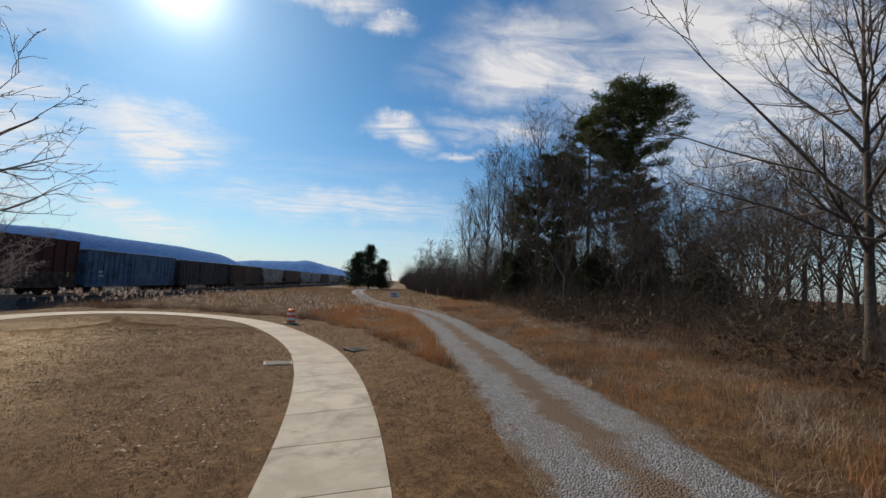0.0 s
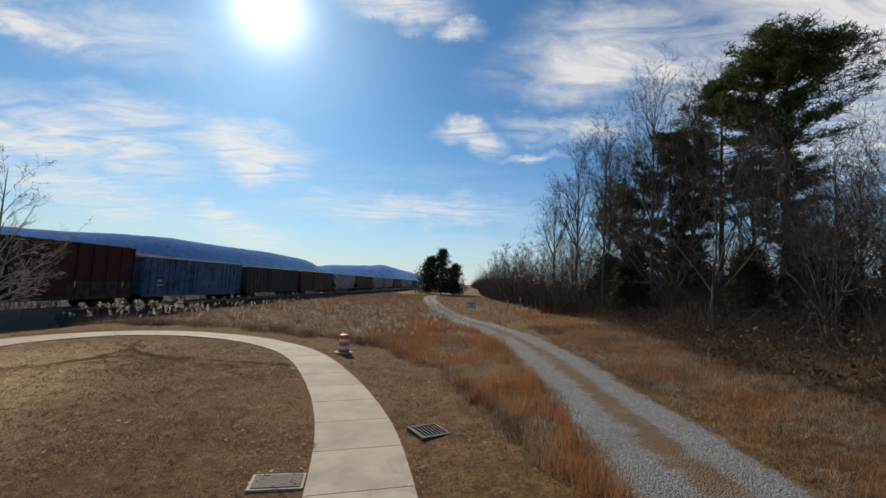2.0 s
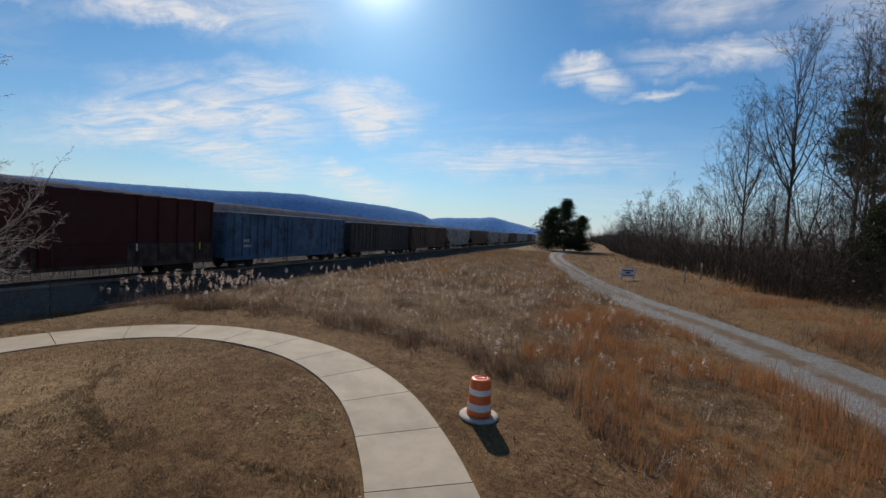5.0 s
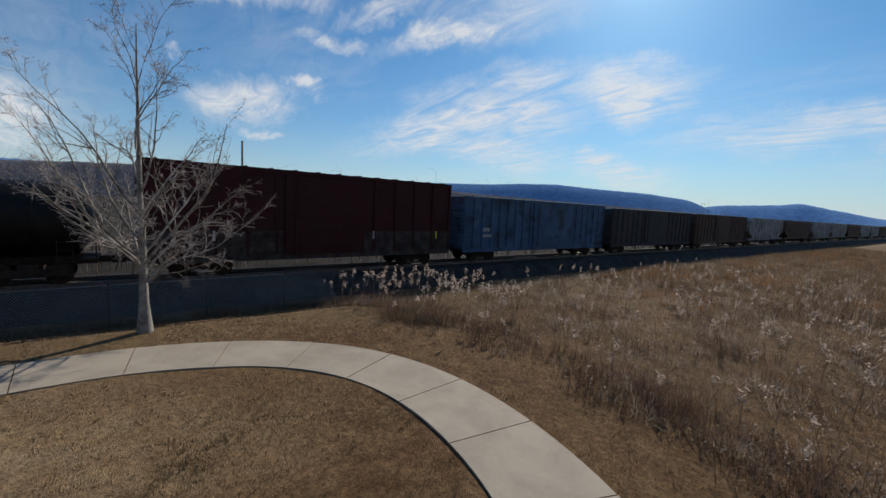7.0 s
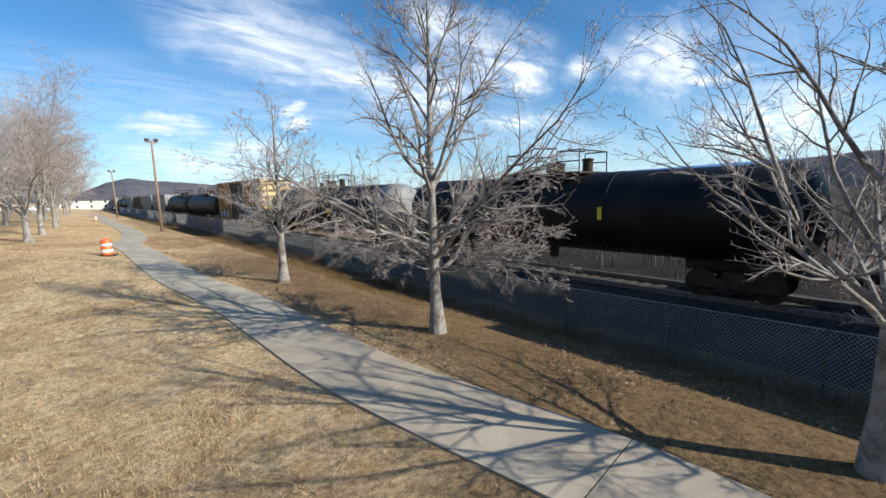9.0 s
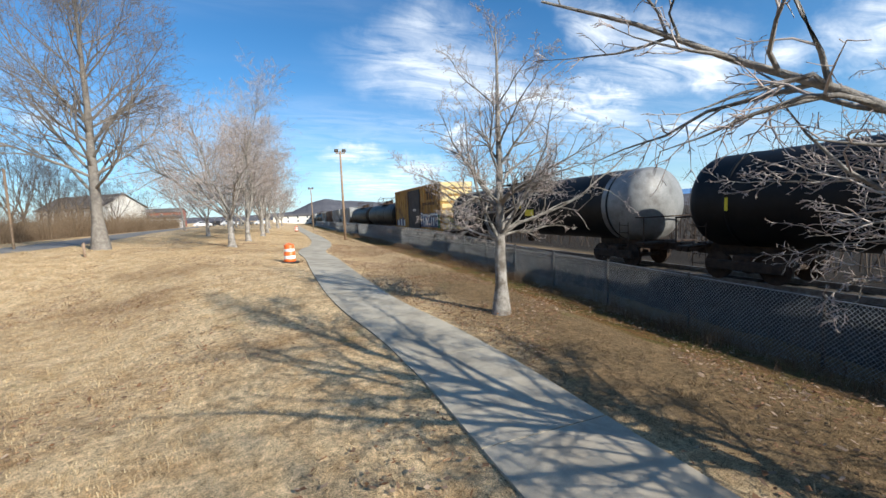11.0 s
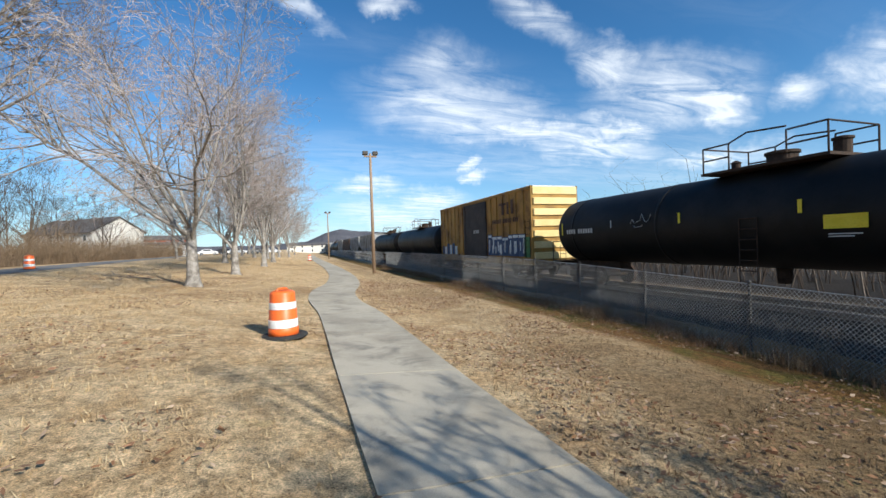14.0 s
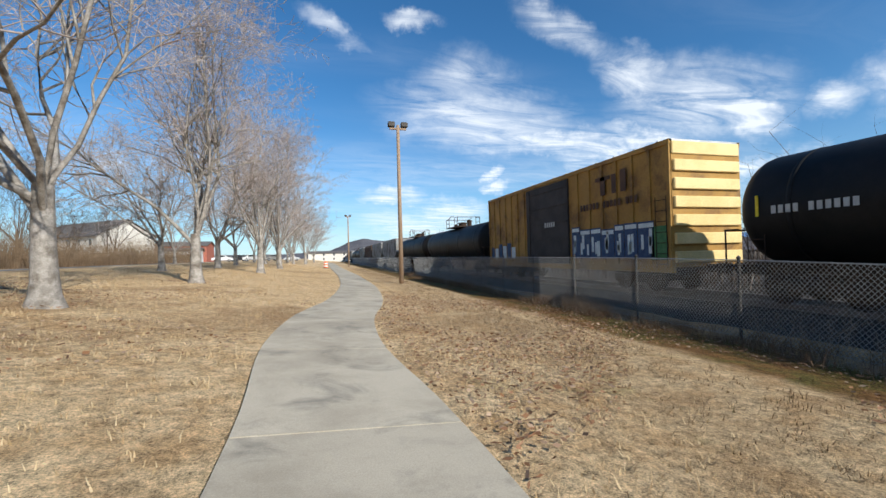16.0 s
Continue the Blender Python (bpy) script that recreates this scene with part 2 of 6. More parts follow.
def lawn_material():
    m = bpy.data.materials.new("dormant_lawn")
    m.use_nodes = True
    n = Nodes(m.node_tree)
    where = n.add("ShaderNodeNewGeometry").outputs["Position"]
    a = n.ramp(n.noise(where, 0.22, 6.0, 0.6, 0.4), 0.38, 0.62)
    b = n.ramp(n.noise(where, 1.7, 6.0, 0.65), 0.35, 0.7)
    blade = n.noise(where, 55.0, 5.0, 0.75)
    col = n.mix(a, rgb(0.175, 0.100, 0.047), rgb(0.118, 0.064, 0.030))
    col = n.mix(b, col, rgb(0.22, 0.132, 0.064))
    green = n.ramp(n.noise(where, 0.5, 5.0, 0.7, 0.6), 0.58, 0.75)
    col = n.mix(n.math("MULTIPLY", green, 0.55), col, rgb(0.16, 0.145, 0.04))
    bare = n.ramp(n.noise(where, 0.32, 4.0, 0.6, 0.2), 0.66, 0.8)
    col = n.mix(n.math("MULTIPLY", bare, 0.6), col, rgb(0.30, 0.17, 0.09))
    # darker north, paler south: back-lit and front-lit turf partly put into the colour
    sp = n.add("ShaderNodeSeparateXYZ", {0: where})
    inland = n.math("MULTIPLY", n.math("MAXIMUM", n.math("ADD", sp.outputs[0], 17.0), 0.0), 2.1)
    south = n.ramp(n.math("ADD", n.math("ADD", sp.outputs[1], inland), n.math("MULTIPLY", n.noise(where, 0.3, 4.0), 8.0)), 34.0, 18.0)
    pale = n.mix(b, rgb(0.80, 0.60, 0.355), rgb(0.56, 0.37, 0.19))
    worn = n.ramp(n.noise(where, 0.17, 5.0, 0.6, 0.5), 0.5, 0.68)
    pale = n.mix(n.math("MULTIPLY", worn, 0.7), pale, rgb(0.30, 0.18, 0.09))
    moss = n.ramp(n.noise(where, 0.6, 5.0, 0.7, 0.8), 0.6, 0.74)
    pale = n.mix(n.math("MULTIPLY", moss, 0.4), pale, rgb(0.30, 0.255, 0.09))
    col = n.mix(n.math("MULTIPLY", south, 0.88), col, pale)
    shoulder = n.ramp(n.math("ADD", sp.outputs[0], n.math("MULTIPLY", n.noise(where, 0.5, 4.0), 2.0)), -20.8, -24.0)
    shoulder = n.math("MULTIPLY", shoulder, n.math("ADD", 0.3, n.math("MULTIPLY", n.ramp(sp.outputs[1], -7.0, 1.0), 0.7)))
    rough_grass = n.mix(b, rgb(0.17, 0.112, 0.056), rgb(0.25, 0.165, 0.085))
    rough_grass = n.mix(n.math("MULTIPLY", moss, 0.7), rough_grass, rgb(0.13, 0.135, 0.04))
    col = n.mix(n.math("MULTIPLY", shoulder, 0.92), col, rough_grass)
    west = n.ramp(sp.outputs[0], -36.0, -39.0)
    col = n.mix(west, col, rgb(0.05, 0.042, 0.034))
    # a mossy, trodden strip along the foot of the fence
    strip = n.math("SUBTRACT", sp.outputs[0], n.math("MULTIPLY", n.noise(where, 0.45, 5.0, 0.6), 1.6))
    strip = n.math("MULTIPLY", n.ramp(strip, -30.5, -29.7), n.ramp(strip, -27.5, -28.2))
    earth = n.mix(n.ramp(n.noise(where, 0.9, 5.0, 0.7, 0.4), 0.4, 0.62), rgb(0.17, 0.085, 0.03), rgb(0.105, 0.09, 0.022))
    col = n.mix(n.math("MULTIPLY", n.math("MULTIPLY", strip, n.ramp(sp.outputs[1], 20.0, 8.0)), 0.95), col, earth)
    leaf = n.ramp(n.noise(where, 22.0, 2.0, 0.5, 1.5), 0.62, 0.68)
    col = n.mix(n.math("MULTIPLY", leaf, 0.45), col, rgb(0.20, 0.10, 0.05))
    # the dark end of this grain puts shade between tufts into the colour
    g = n.add("ShaderNodeMapRange", {0: n.math("ADD", n.math("MULTIPLY", blade, 0.55), n.math("MULTIPLY", n.noise(where, 9.0, 6.0, 0.75, 0.4), 0.45)), 1: 0.37, 2: 0.63, 3: 0.12, 4: 1.8}).outputs[0]
    col = n.mix(1.0, col, n.add("ShaderNodeCombineColor", {0: g, 1: g, 2: g}).outputs[0], "MULTIPLY")
    h = n.add("ShaderNodeBump", {"Strength": 0.9, "Distance": 0.04, "Height": blade}).outputs[0]
    p = n.add("ShaderNodeBsdfPrincipled", {"Base Color": col, "Roughness": 0.95, "Normal": h, "Specular IOR Level": 0.1})
    n.add("ShaderNodeOutputMaterial", {0: p.outputs[0]})
    return m


def gravel_material(name, c1, c2, size, track=False):
    m = bpy.data.materials.new(name)
    m.use_nodes = True
    n = Nodes(m.node_tree)
    where = n.add("ShaderNodeNewGeometry").outputs["Position"]
    v = n.add("ShaderNodeTexVoronoi", {"Vector": where, "Scale": size})
    k = n.add("ShaderNodeSeparateColor", {0: v.outputs["Color"]}).outputs[0]
    col = n.mix(k, rgb(*c1), rgb(*c2))
    # gaps between stones are darkened: their shade is put into the colour
    d = n.ramp(v.outputs["Distance"], 0.3, 0.9)
    col = n.mix(n.math("MULTIPLY", d, 0.4), col, rgb(c1[0] * 0.4, c1[1] * 0.4, c1[2] * 0.4))
    big = n.ramp(n.noise(where, 0.9, 5.0, 0.6), 0.35, 0.7)
    col = n.mix(n.math("MULTIPLY", big, 0.35), col, rgb(0.16, 0.12, 0.085))
    if track:
        # grass creeps in from both edges and stands on the crown between the wheel tracks
        u = n.add("ShaderNodeSeparateXYZ", {0: n.add("ShaderNodeUVMap", uv_map="across").outputs[0]}).outputs[0]
        off = n.math("ABSOLUTE", n.math("SUBTRACT", u, 0.5))
        rag = n.math("MULTIPLY", n.math("SUBTRACT", n.noise(where, 1.3, 6.0, 0.7, 0.5), 0.5), 0.42)
        fine = n.math("MULTIPLY", n.math("SUBTRACT", n.noise(where, 16.0, 4.0, 0.7), 0.5), 0.16)
        off2 = n.math("ADD", off, n.math("ADD", rag, fine))
        crown = n.math("MULTIPLY", n.ramp(off2, 0.17, 0.05), n.ramp(n.noise(where, 0.35, 4.0, 0.6), 0.26, 0.48))
        weedy = n.math("MAXIMUM", crown, n.ramp(off2, 0.39, 0.47))
        turf = n.mix(n.noise(where, 24.0, 4.0, 0.7), rgb(0.07, 0.043, 0.026), rgb(0.21, 0.135, 0.078))
        col = n.mix(n.math("MULTIPLY", weedy, 0.9), col, turf)
    h = n.add("ShaderNodeBump", {"Strength": 1.0, "Distance": 0.03, "Height": n.math("SUBTRACT", 1.0, v.outputs["Distance"])}).outputs[0]
    p = n.add("ShaderNodeBsdfPrincipled", {"Base Color": col, "Roughness": 0.92, "Normal": h, "Specular IOR Level": 0.2})
    n.add("ShaderNodeOutputMaterial", {0: p.outputs[0]})
    return m


def concrete_material():
    m = bpy.data.materials.new("sidewalk_concrete")
    m.use_nodes = True
    n = Nodes(m.node_tree)
    where = n.add("ShaderNodeNewGeometry").outputs["Position"]
    a = n.ramp(n.noise(where, 0.8, 6.0, 0.65, 0.3), 0.36, 0.66)
    b = n.noise(where, 90.0, 3.0, 0.7)
    col = n.mix(a, rgb(0.43, 0.36, 0.275), rgb(0.35, 0.29, 0.22))
    sp = n.add("ShaderNodeSeparateXYZ", {0: where})
    south = n.ramp(sp.outputs[1], 19.0, 9.0)
    grey = n.mix(a, rgb(0.47, 0.415, 0.325), rgb(0.35, 0.305, 0.235))
    col = n.mix(south, col, grey)
    stain = n.ramp(n.noise(where, 1.1, 6.0, 0.68, 0.6), 0.48, 0.72)
    col = n.mix(n.math("MULTIPLY", stain, n.math("ADD", 0.15, n.math("MULTIPLY", south, 0.5))), col, rgb(0.12, 0.115, 0.10))
    g = n.add("ShaderNodeMapRange", {0: b, 1: 0.3, 2: 0.7, 3: 0.85, 4: 1.12}).outputs[0]
    col = n.mix(1.0, col, n.add("ShaderNodeCombineColor", {0: g, 1: g, 2: g}).outputs[0], "MULTIPLY")
    r = n.add("ShaderNodeObjectInfo").outputs["Random"]
    k = n.add("ShaderNodeMapRange", {0: r, 3: 0.93, 4: 1.06}).outputs[0]
    col = n.mix(1.0, col, n.add("ShaderNodeCombineColor", {0: k, 1: k, 2: k}).outputs[0], "MULTIPLY")
    h = n.add("ShaderNodeBump", {"Strength": 0.25, "Distance": 0.005, "Height": b}).outputs[0]
    p = n.add("ShaderNodeBsdfPrincipled", {"Base Color": col, "Roughness": 0.85, "Normal": h, "Specular IOR Level": 0.3})
    n.add("ShaderNodeOutputMaterial", {0: p.outputs[0]})
    return m


LAWN = lawn_material()
CONCRETE = concrete_material()
GRAVEL = gravel_material("gravel_road", (0.13, 0.13, 0.13), (0.33, 0.33, 0.325), 30.0, True)
BALLAST = gravel_material("rail_ballast", (0.022, 0.0215, 0.021), (0.065, 0.063, 0.061), 14.0)
ASPHALT = surface("old_asphalt", (0.17, 0.16, 0.15), (0.24, 0.225, 0.205), 1.2, 0.9, 0.3, 60.0)
BARK_PALE = surface("pale_bark", (0.25, 0.225, 0.195), (0.42, 0.385, 0.345), 7.0, 0.85, 0.9, 42.0, c3=(0.16, 0.135, 0.11), patch=3.0, lift=0.03)
BARK_GREY = surface("grey_bark", (0.19, 0.165, 0.14), (0.28, 0.25, 0.215), 6.0, 0.9, 0.9, 40.0)
BARK_DARK = surface("dark_bark", (0.075, 0.06, 0.048), (0.13, 0.105, 0.085), 6.0, 0.95, 0.9, 40.0)
TWIG_PALE = plants("pale_twigs", [(0.32, 0.26, 0.23), (0.43, 0.37, 0.335), (0.55, 0.485, 0.45), (0.36, 0.27, 0.24)], 0.8, 0.0)
TWIG_GREY = plants("grey_twigs", [(0.14, 0.11, 0.09), (0.20, 0.165, 0.14), (0.26, 0.215, 0.18)], 0.8, 0.0)
TWIG_DARK = plants("dark_twigs", [(0.045, 0.034, 0.028), (0.075, 0.056, 0.043), (0.11, 0.085, 0.068), (0.058, 0.042, 0.032), (0.24, 0.195, 0.16)], 0.85, 0.0)
BRUSH_TAN = plants("tan_brush", [(0.16, 0.105, 0.062), (0.26, 0.18, 0.11), (0.34, 0.25, 0.165), (0.12, 0.085, 0.055)], 0.85, 0.0)
NEEDLES = plants("pine_needles", [(0.035, 0.055, 0.016), (0.06, 0.09, 0.025), (0.09, 0.12, 0.035), (0.11, 0.115, 0.04)], 0.6, 0.2)
CEDAR = plants("cedar_needles", [(0.028, 0.038, 0.016), (0.045, 0.058, 0.022), (0.065, 0.075, 0.03)], 0.7, 0.15)
STRAW = plants("straw", [(0.22, 0.15, 0.085), (0.30, 0.215, 0.13), (0.17, 0.11, 0.062), (0.38, 0.29, 0.19), (0.11, 0.068, 0.04), (0.25, 0.145, 0.075)], 0.7, 0.35)
RUST_GRASS = plants("rust_grass", [(0.42, 0.185, 0.068), (0.52, 0.26, 0.11), (0.31, 0.125, 0.048), (0.44, 0.27, 0.135)])
WEEDS = plants("brown_weeds", [(0.115, 0.066, 0.042), (0.185, 0.108, 0.068), (0.24, 0.15, 0.10), (0.10, 0.058, 0.036)], 0.7, 0.3)
FROSTED = plants("bleached_weeds", [(0.38, 0.31, 0.24), (0.50, 0.43, 0.35), (0.28, 0.205, 0.15), (0.44, 0.34, 0.25)], 0.7, 0.5)
FLUFF = plants("seed_fluff", [(0.52, 0.43, 0.36), (0.40, 0.31, 0.25), (0.64, 0.55, 0.48)], 0.9, 0.5)
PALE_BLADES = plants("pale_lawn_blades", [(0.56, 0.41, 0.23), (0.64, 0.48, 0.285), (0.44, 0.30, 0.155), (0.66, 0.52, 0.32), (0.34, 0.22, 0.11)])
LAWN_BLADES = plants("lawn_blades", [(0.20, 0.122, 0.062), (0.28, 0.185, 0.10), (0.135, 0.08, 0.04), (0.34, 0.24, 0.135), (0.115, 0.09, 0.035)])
FALLEN = plants("fallen_leaves", [(0.22, 0.11, 0.05), (0.34, 0.19, 0.11), (0.16, 0.08, 0.04), (0.52, 0.38, 0.27), (0.10, 0.055, 0.03)])
STEEL = surface("rail_steel", (0.16, 0.13, 0.11), (0.24, 0.21, 0.19), 8.0, 0.45, 0.1, 60.0, metal=0.7)
RUST = surface("rusted_iron", (0.030, 0.020, 0.015), (0.065, 0.040, 0.026), 5.0, 0.85, 0.4, 50.0)
GALV = surface("galvanised_wire", (0.36, 0.36, 0.35), (0.5, 0.5, 0.49), 6.0, 0.5, 0.1, 60.0, metal=0.6)
FENCE_POST = surface("fence_post_metal", (0.045, 0.043, 0.042), (0.085, 0.08, 0.076), 6.0, 0.6, 0.1, 60.0, metal=0.4)
POLE_WOOD = surface("pole_wood", (0.26, 0.175, 0.115), (0.36, 0.26, 0.18), 9.0, 0.9, 0.5, 60.0)
TIE_WOOD = surface("tie_wood", (0.05, 0.042, 0.036), (0.09, 0.075, 0.062), 7.0, 0.95, 0.6, 50.0)
RED_PAINT = surface("oxide_red_paint", (0.042, 0.0052, 0.005), (0.058, 0.0085, 0.0075), 1.1, 0.65, 0.15, 30.0, c3=(0.046, 0.013, 0.011), patch=0.8)
GRIME = surface("road_grime", (0.036, 0.022, 0.018), (0.085, 0.066, 0.056), 1.6, 0.9, 0.2, 30.0)
BLUE_PAINT = surface("faded_blue_paint", (0.05, 0.105, 0.19), (0.075, 0.14, 0.235), 0.9, 0.6, 0.15, 30.0, c3=(0.035, 0.055, 0.08), patch=1.0)
BLACK_PAINT = surface("black_paint", (0.0045, 0.0045, 0.005), (0.0095, 0.0095, 0.010), 1.3, 0.55, 0.08, 30.0, c3=(0.016, 0.014, 0.013), patch=0.6, spec=0.22)
BROWN_PAINT = surface("brown_paint", (0.07, 0.04, 0.028), (0.11, 0.062, 0.04), 1.3, 0.7, 0.15, 30.0)
DARK_PAINT = surface("dark_boxcar_paint", (0.035, 0.032, 0.032), (0.06, 0.052, 0.05), 1.3, 0.7, 0.15, 30.0)
GREY_PAINT = surface("grey_hopper_paint", (0.25, 0.245, 0.23), (0.36, 0.35, 0.335), 1.0, 0.7, 0.15, 30.0, c3=(0.14, 0.115, 0.095), patch=0.8)
YELLOW_PAINT = surface("boxcar_yellow_paint", (0.33, 0.185, 0.044), (0.42, 0.245, 0.062), 0.8, 0.65, 0.12, 30.0, c3=(0.19, 0.105, 0.038), patch=0.7)
TANK_GREY = surface("dusty_grey_tank_paint", (0.20, 0.20, 0.195), (0.28, 0.275, 0.265), 1.4, 0.5, 0.08, 30.0, c3=(0.13, 0.12, 0.11), patch=0.9, spec=0.5)
# boxcar ends paler than the sides: the sunlight on them is put into the colour
SUNLIT_END_YELLOW = surface("sunlit_yellow", (0.70, 0.52, 0.22), (0.80, 0.62, 0.30), 0.9, 0.6, 0.1, 30.0)
ROOF_METAL = surface("galvanised_roof", (0.42, 0.42, 0.41), (0.55, 0.55, 0.53), 2.0, 0.4, 0.1, 30.0, metal=0.7)
ORANGE = surface("barrel_orange", (0.82, 0.135, 0.022), (0.88, 0.17, 0.03), 5.0, 0.42, 0.05, 80.0, spec=0.5)
SHEET_WHITE = surface("reflective_white", (0.78, 0.78, 0.77), (0.86, 0.86, 0.85), 6.0, 0.4, 0.05, 80.0, spec=0.5)
RUBBER = surface("black_rubber", (0.025, 0.025, 0.025), (0.045, 0.043, 0.04), 8.0, 0.85, 0.4, 80.0)
PALE_RUBBER = surface("dusty_rubber", (0.42, 0.39, 0.33), (0.52, 0.48, 0.41), 6.0, 0.9, 0.3, 70.0)
IRON = surface("cast_iron", (0.06, 0.055, 0.05), (0.11, 0.095, 0.08), 8.0, 0.75, 0.4, 80.0)
SIGN_WHITE = surface("sign_white", (0.74, 0.74, 0.74), (0.80, 0.80, 0.80), 5.0, 0.5, 0.03, 60.0)
SIGN_INK = surface("sign_ink", (0.03, 0.035, 0.07), (0.045, 0.05, 0.09), 8.0, 0.6, 0.02, 60.0)
PAINT_WHITE = surface("stencil_white", (0.45, 0.45, 0.43), (0.55, 0.55, 0.52), 6.0, 0.6, 0.02, 60.0)
PAINT_YELLOW = surface("placard_yellow", (0.70, 0.55, 0.03), (0.78, 0.62, 0.05), 6.0, 0.5, 0.02, 60.0)
SPRAY_PALE = surface("spray_pale", (0.52, 0.60, 0.62), (0.66, 0.72, 0.72), 6.0, 0.6, 0.02, 60.0)
SPRAY_DARK = surface("spray_dark", (0.03, 0.06, 0.14), (0.05, 0.09, 0.18), 6.0, 0.6, 0.02, 60.0)
SPRAY_GREEN = surface("spray_green", (0.05, 0.16, 0.06), (0.09, 0.22, 0.09), 4.0, 0.6, 0.02, 60.0)
SIDING = surface("house_siding", (0.60, 0.57, 0.51), (0.68, 0.65, 0.59), 1.0, 0.8, 0.2, 12.0)
ROOF_SHINGLE = surface("roof_shingle", (0.10, 0.09, 0.085), (0.15, 0.135, 0.125), 3.0, 0.9, 0.5, 20.0)
GLASS = surface("window_glass", (0.03, 0.035, 0.045), (0.05, 0.055, 0.065), 1.0, 0.12, 0.0, 5.0, spec=0.8)
CAR_WHITE = surface("car_white", (0.70, 0.70, 0.70), (0.75, 0.75, 0.75), 1.0, 0.3, 0.0, 5.0, spec=0.6)
BRICK_RED = surface("red_wall", (0.30, 0.10, 0.07), (0.36, 0.13, 0.09), 2.0, 0.85, 0.2, 20.0)


def hill_material(name, c1, c2, scale):
    return surface(name, c1, c2, scale, 1.0, 0.0, scale * 6, spec=0.0)


# distance haze is put into these colours: bluer and paler the farther off
RIDGE = hill_material("hazy_wooded_ridge_far", (0.13, 0.25, 0.46), (0.155, 0.285, 0.50), 0.008)
RIDGE_FAR = hill_material("hazy_wooded_ridge_farther", (0.18, 0.33, 0.58), (0.205, 0.36, 0.62), 0.006)
HILL_NEAR = hill_material("wooded_hill", (0.10, 0.10, 0.115), (0.135, 0.13, 0.14), 0.03)


# ---------------------------------------------------------------- mesh helpers
def sm(a, b, x):
    t = np.clip((np.asarray(x, float) - a) / (b - a), 0, 1)
    return t * t * (3 - 2 * t)


def ground_z(x, y):
    """Height of the ground: a level northern lawn, a lawn that rises eastwards in the south, a swale along the fence."""
    x, y = np.asarray(x, float), np.asarray(y, float)
    y0 = -12 * sm(-20, -10, x)
    n = sm(0, 1, (y - y0) / 14)
    north = -0.1 * sm(-24, -10, x) + 0.6 * sm(-5, 5, x) + 0.7 * sm(2, 14, x)
    south = 0.1 + 0.22 * sm(-25, -22, x) + 0.88 * sm(-23, -13, x) + 0.4 * sm(-14, -6, x)
    swale = -(0.25 + 0.5 * sm(-12, 17, y)) * (1 - sm(-28.8, -25.2, x))
    return n * north + (1 - n) * south + swale


def gz(x, y):
    return float(ground_z(x, y))


def mesh_np(name, verts, faces, mat, smooth=False):
    """A mesh from arrays: verts (n, 3), faces (m, 3 or 4)."""
    me = bpy.data.meshes.new(name)
    verts, faces = np.asarray(verts, np.float32), np.asarray(faces, np.int32)
    m, k = faces.shape
    me.vertices.add(len(verts))
    me.vertices.foreach_set("co", verts.ravel())
    me.loops.add(m * k)
    me.loops.foreach_set("vertex_index", faces.ravel())
    me.polygons.add(m)
    me.polygons.foreach_set("loop_start", np.arange(0, m * k, k, dtype=np.int32))
    if smooth:
        me.polygons.foreach_set("use_smooth", np.ones(m, bool))
    me.materials.append(mat)
    me.update(calc_edges=True)
    return me


def tubes(lines, radii, sides):
    """Tapered tubes along polylines (n, k, 3) with radii (n, k): verts and quads."""
    n, k, _ = lines.shape
    tan = np.gradient(lines, axis=1)
    tan /= np.linalg.norm(tan, axis=2, keepdims=True) + 1e-9
    ref = np.where(np.abs(tan[..., 2:3]) > 0.9, np.array([1.0, 0, 0]), np.array([0, 0, 1.0]))
    u = np.cross(tan, ref)
    u /= np.linalg.norm(u, axis=2, keepdims=True) + 1e-9
    v = np.cross(tan, u)
    a = np.arange(sides) * 2 * np.pi / sides
    ring = lines[:, :, None, :] + radii[:, :, None, None] * (np.cos(a)[:, None] * u[:, :, None, :] + np.sin(a)[:, None] * v[:, :, None, :])
    verts = ring.reshape(-1, 3)
    i, j, s = np.meshgrid(np.arange(n), np.arange(k - 1), np.arange(sides), indexing="ij")
    b = (i * k + j) * sides
    s2 = (s + 1) % sides
    quads = np.stack([b + s, b + s2, b + sides + s2, b + sides + s], -1).reshape(-1, 4)
    return verts, quads


def merge(pieces):
    vs, fs, off = [], [], 0
    for v, f in pieces:
        vs.append(v)
        fs.append(f + off)
        off += len(v)
    return np.concatenate(vs), np.concatenate(fs)


def part(name, data, mat, parent=None, label="", smooth=False):
    """One mesh object, of a bmesh or a mesh, under a thing or a part."""
    if isinstance(data, bmesh.types.BMesh):
        me = bpy.data.meshes.new(name)
        if smooth:
            for f in data.faces:
                f.smooth = True
        data.to_mesh(me)
        data.free()
        me.materials.append(mat)
    else:
        me = data
    ob = new(name, me)
    ob.parent = parent
    if label:
        ob["label"] = label
    return ob


def thing(name, at, label, category, group="", kind="", turn=0.0):
    ob = new(name)
    ob.empty_display_size = 0.2
    ob.matrix_basis = pose(*at, 0, 0, turn)
    return tagged(ob, label, category, group, kind)


def box(bm, x0, y0, z0, x1, y1, z1, bevel=0.0):
    r = bmesh.ops.create_cube(bm, size=1.0, matrix=Matrix.Translation(((x0 + x1) / 2, (y0 + y1) / 2, (z0 + z1) / 2)) @ Matrix.Diagonal((abs(x1 - x0), abs(y1 - y0), abs(z1 - z0), 1)))
    if bevel:
        es = {e for v in r["verts"] for e in v.link_edges}
        bmesh.ops.bevel(bm, geom=list(es), offset=bevel, segments=1, affect="EDGES")
    return bm


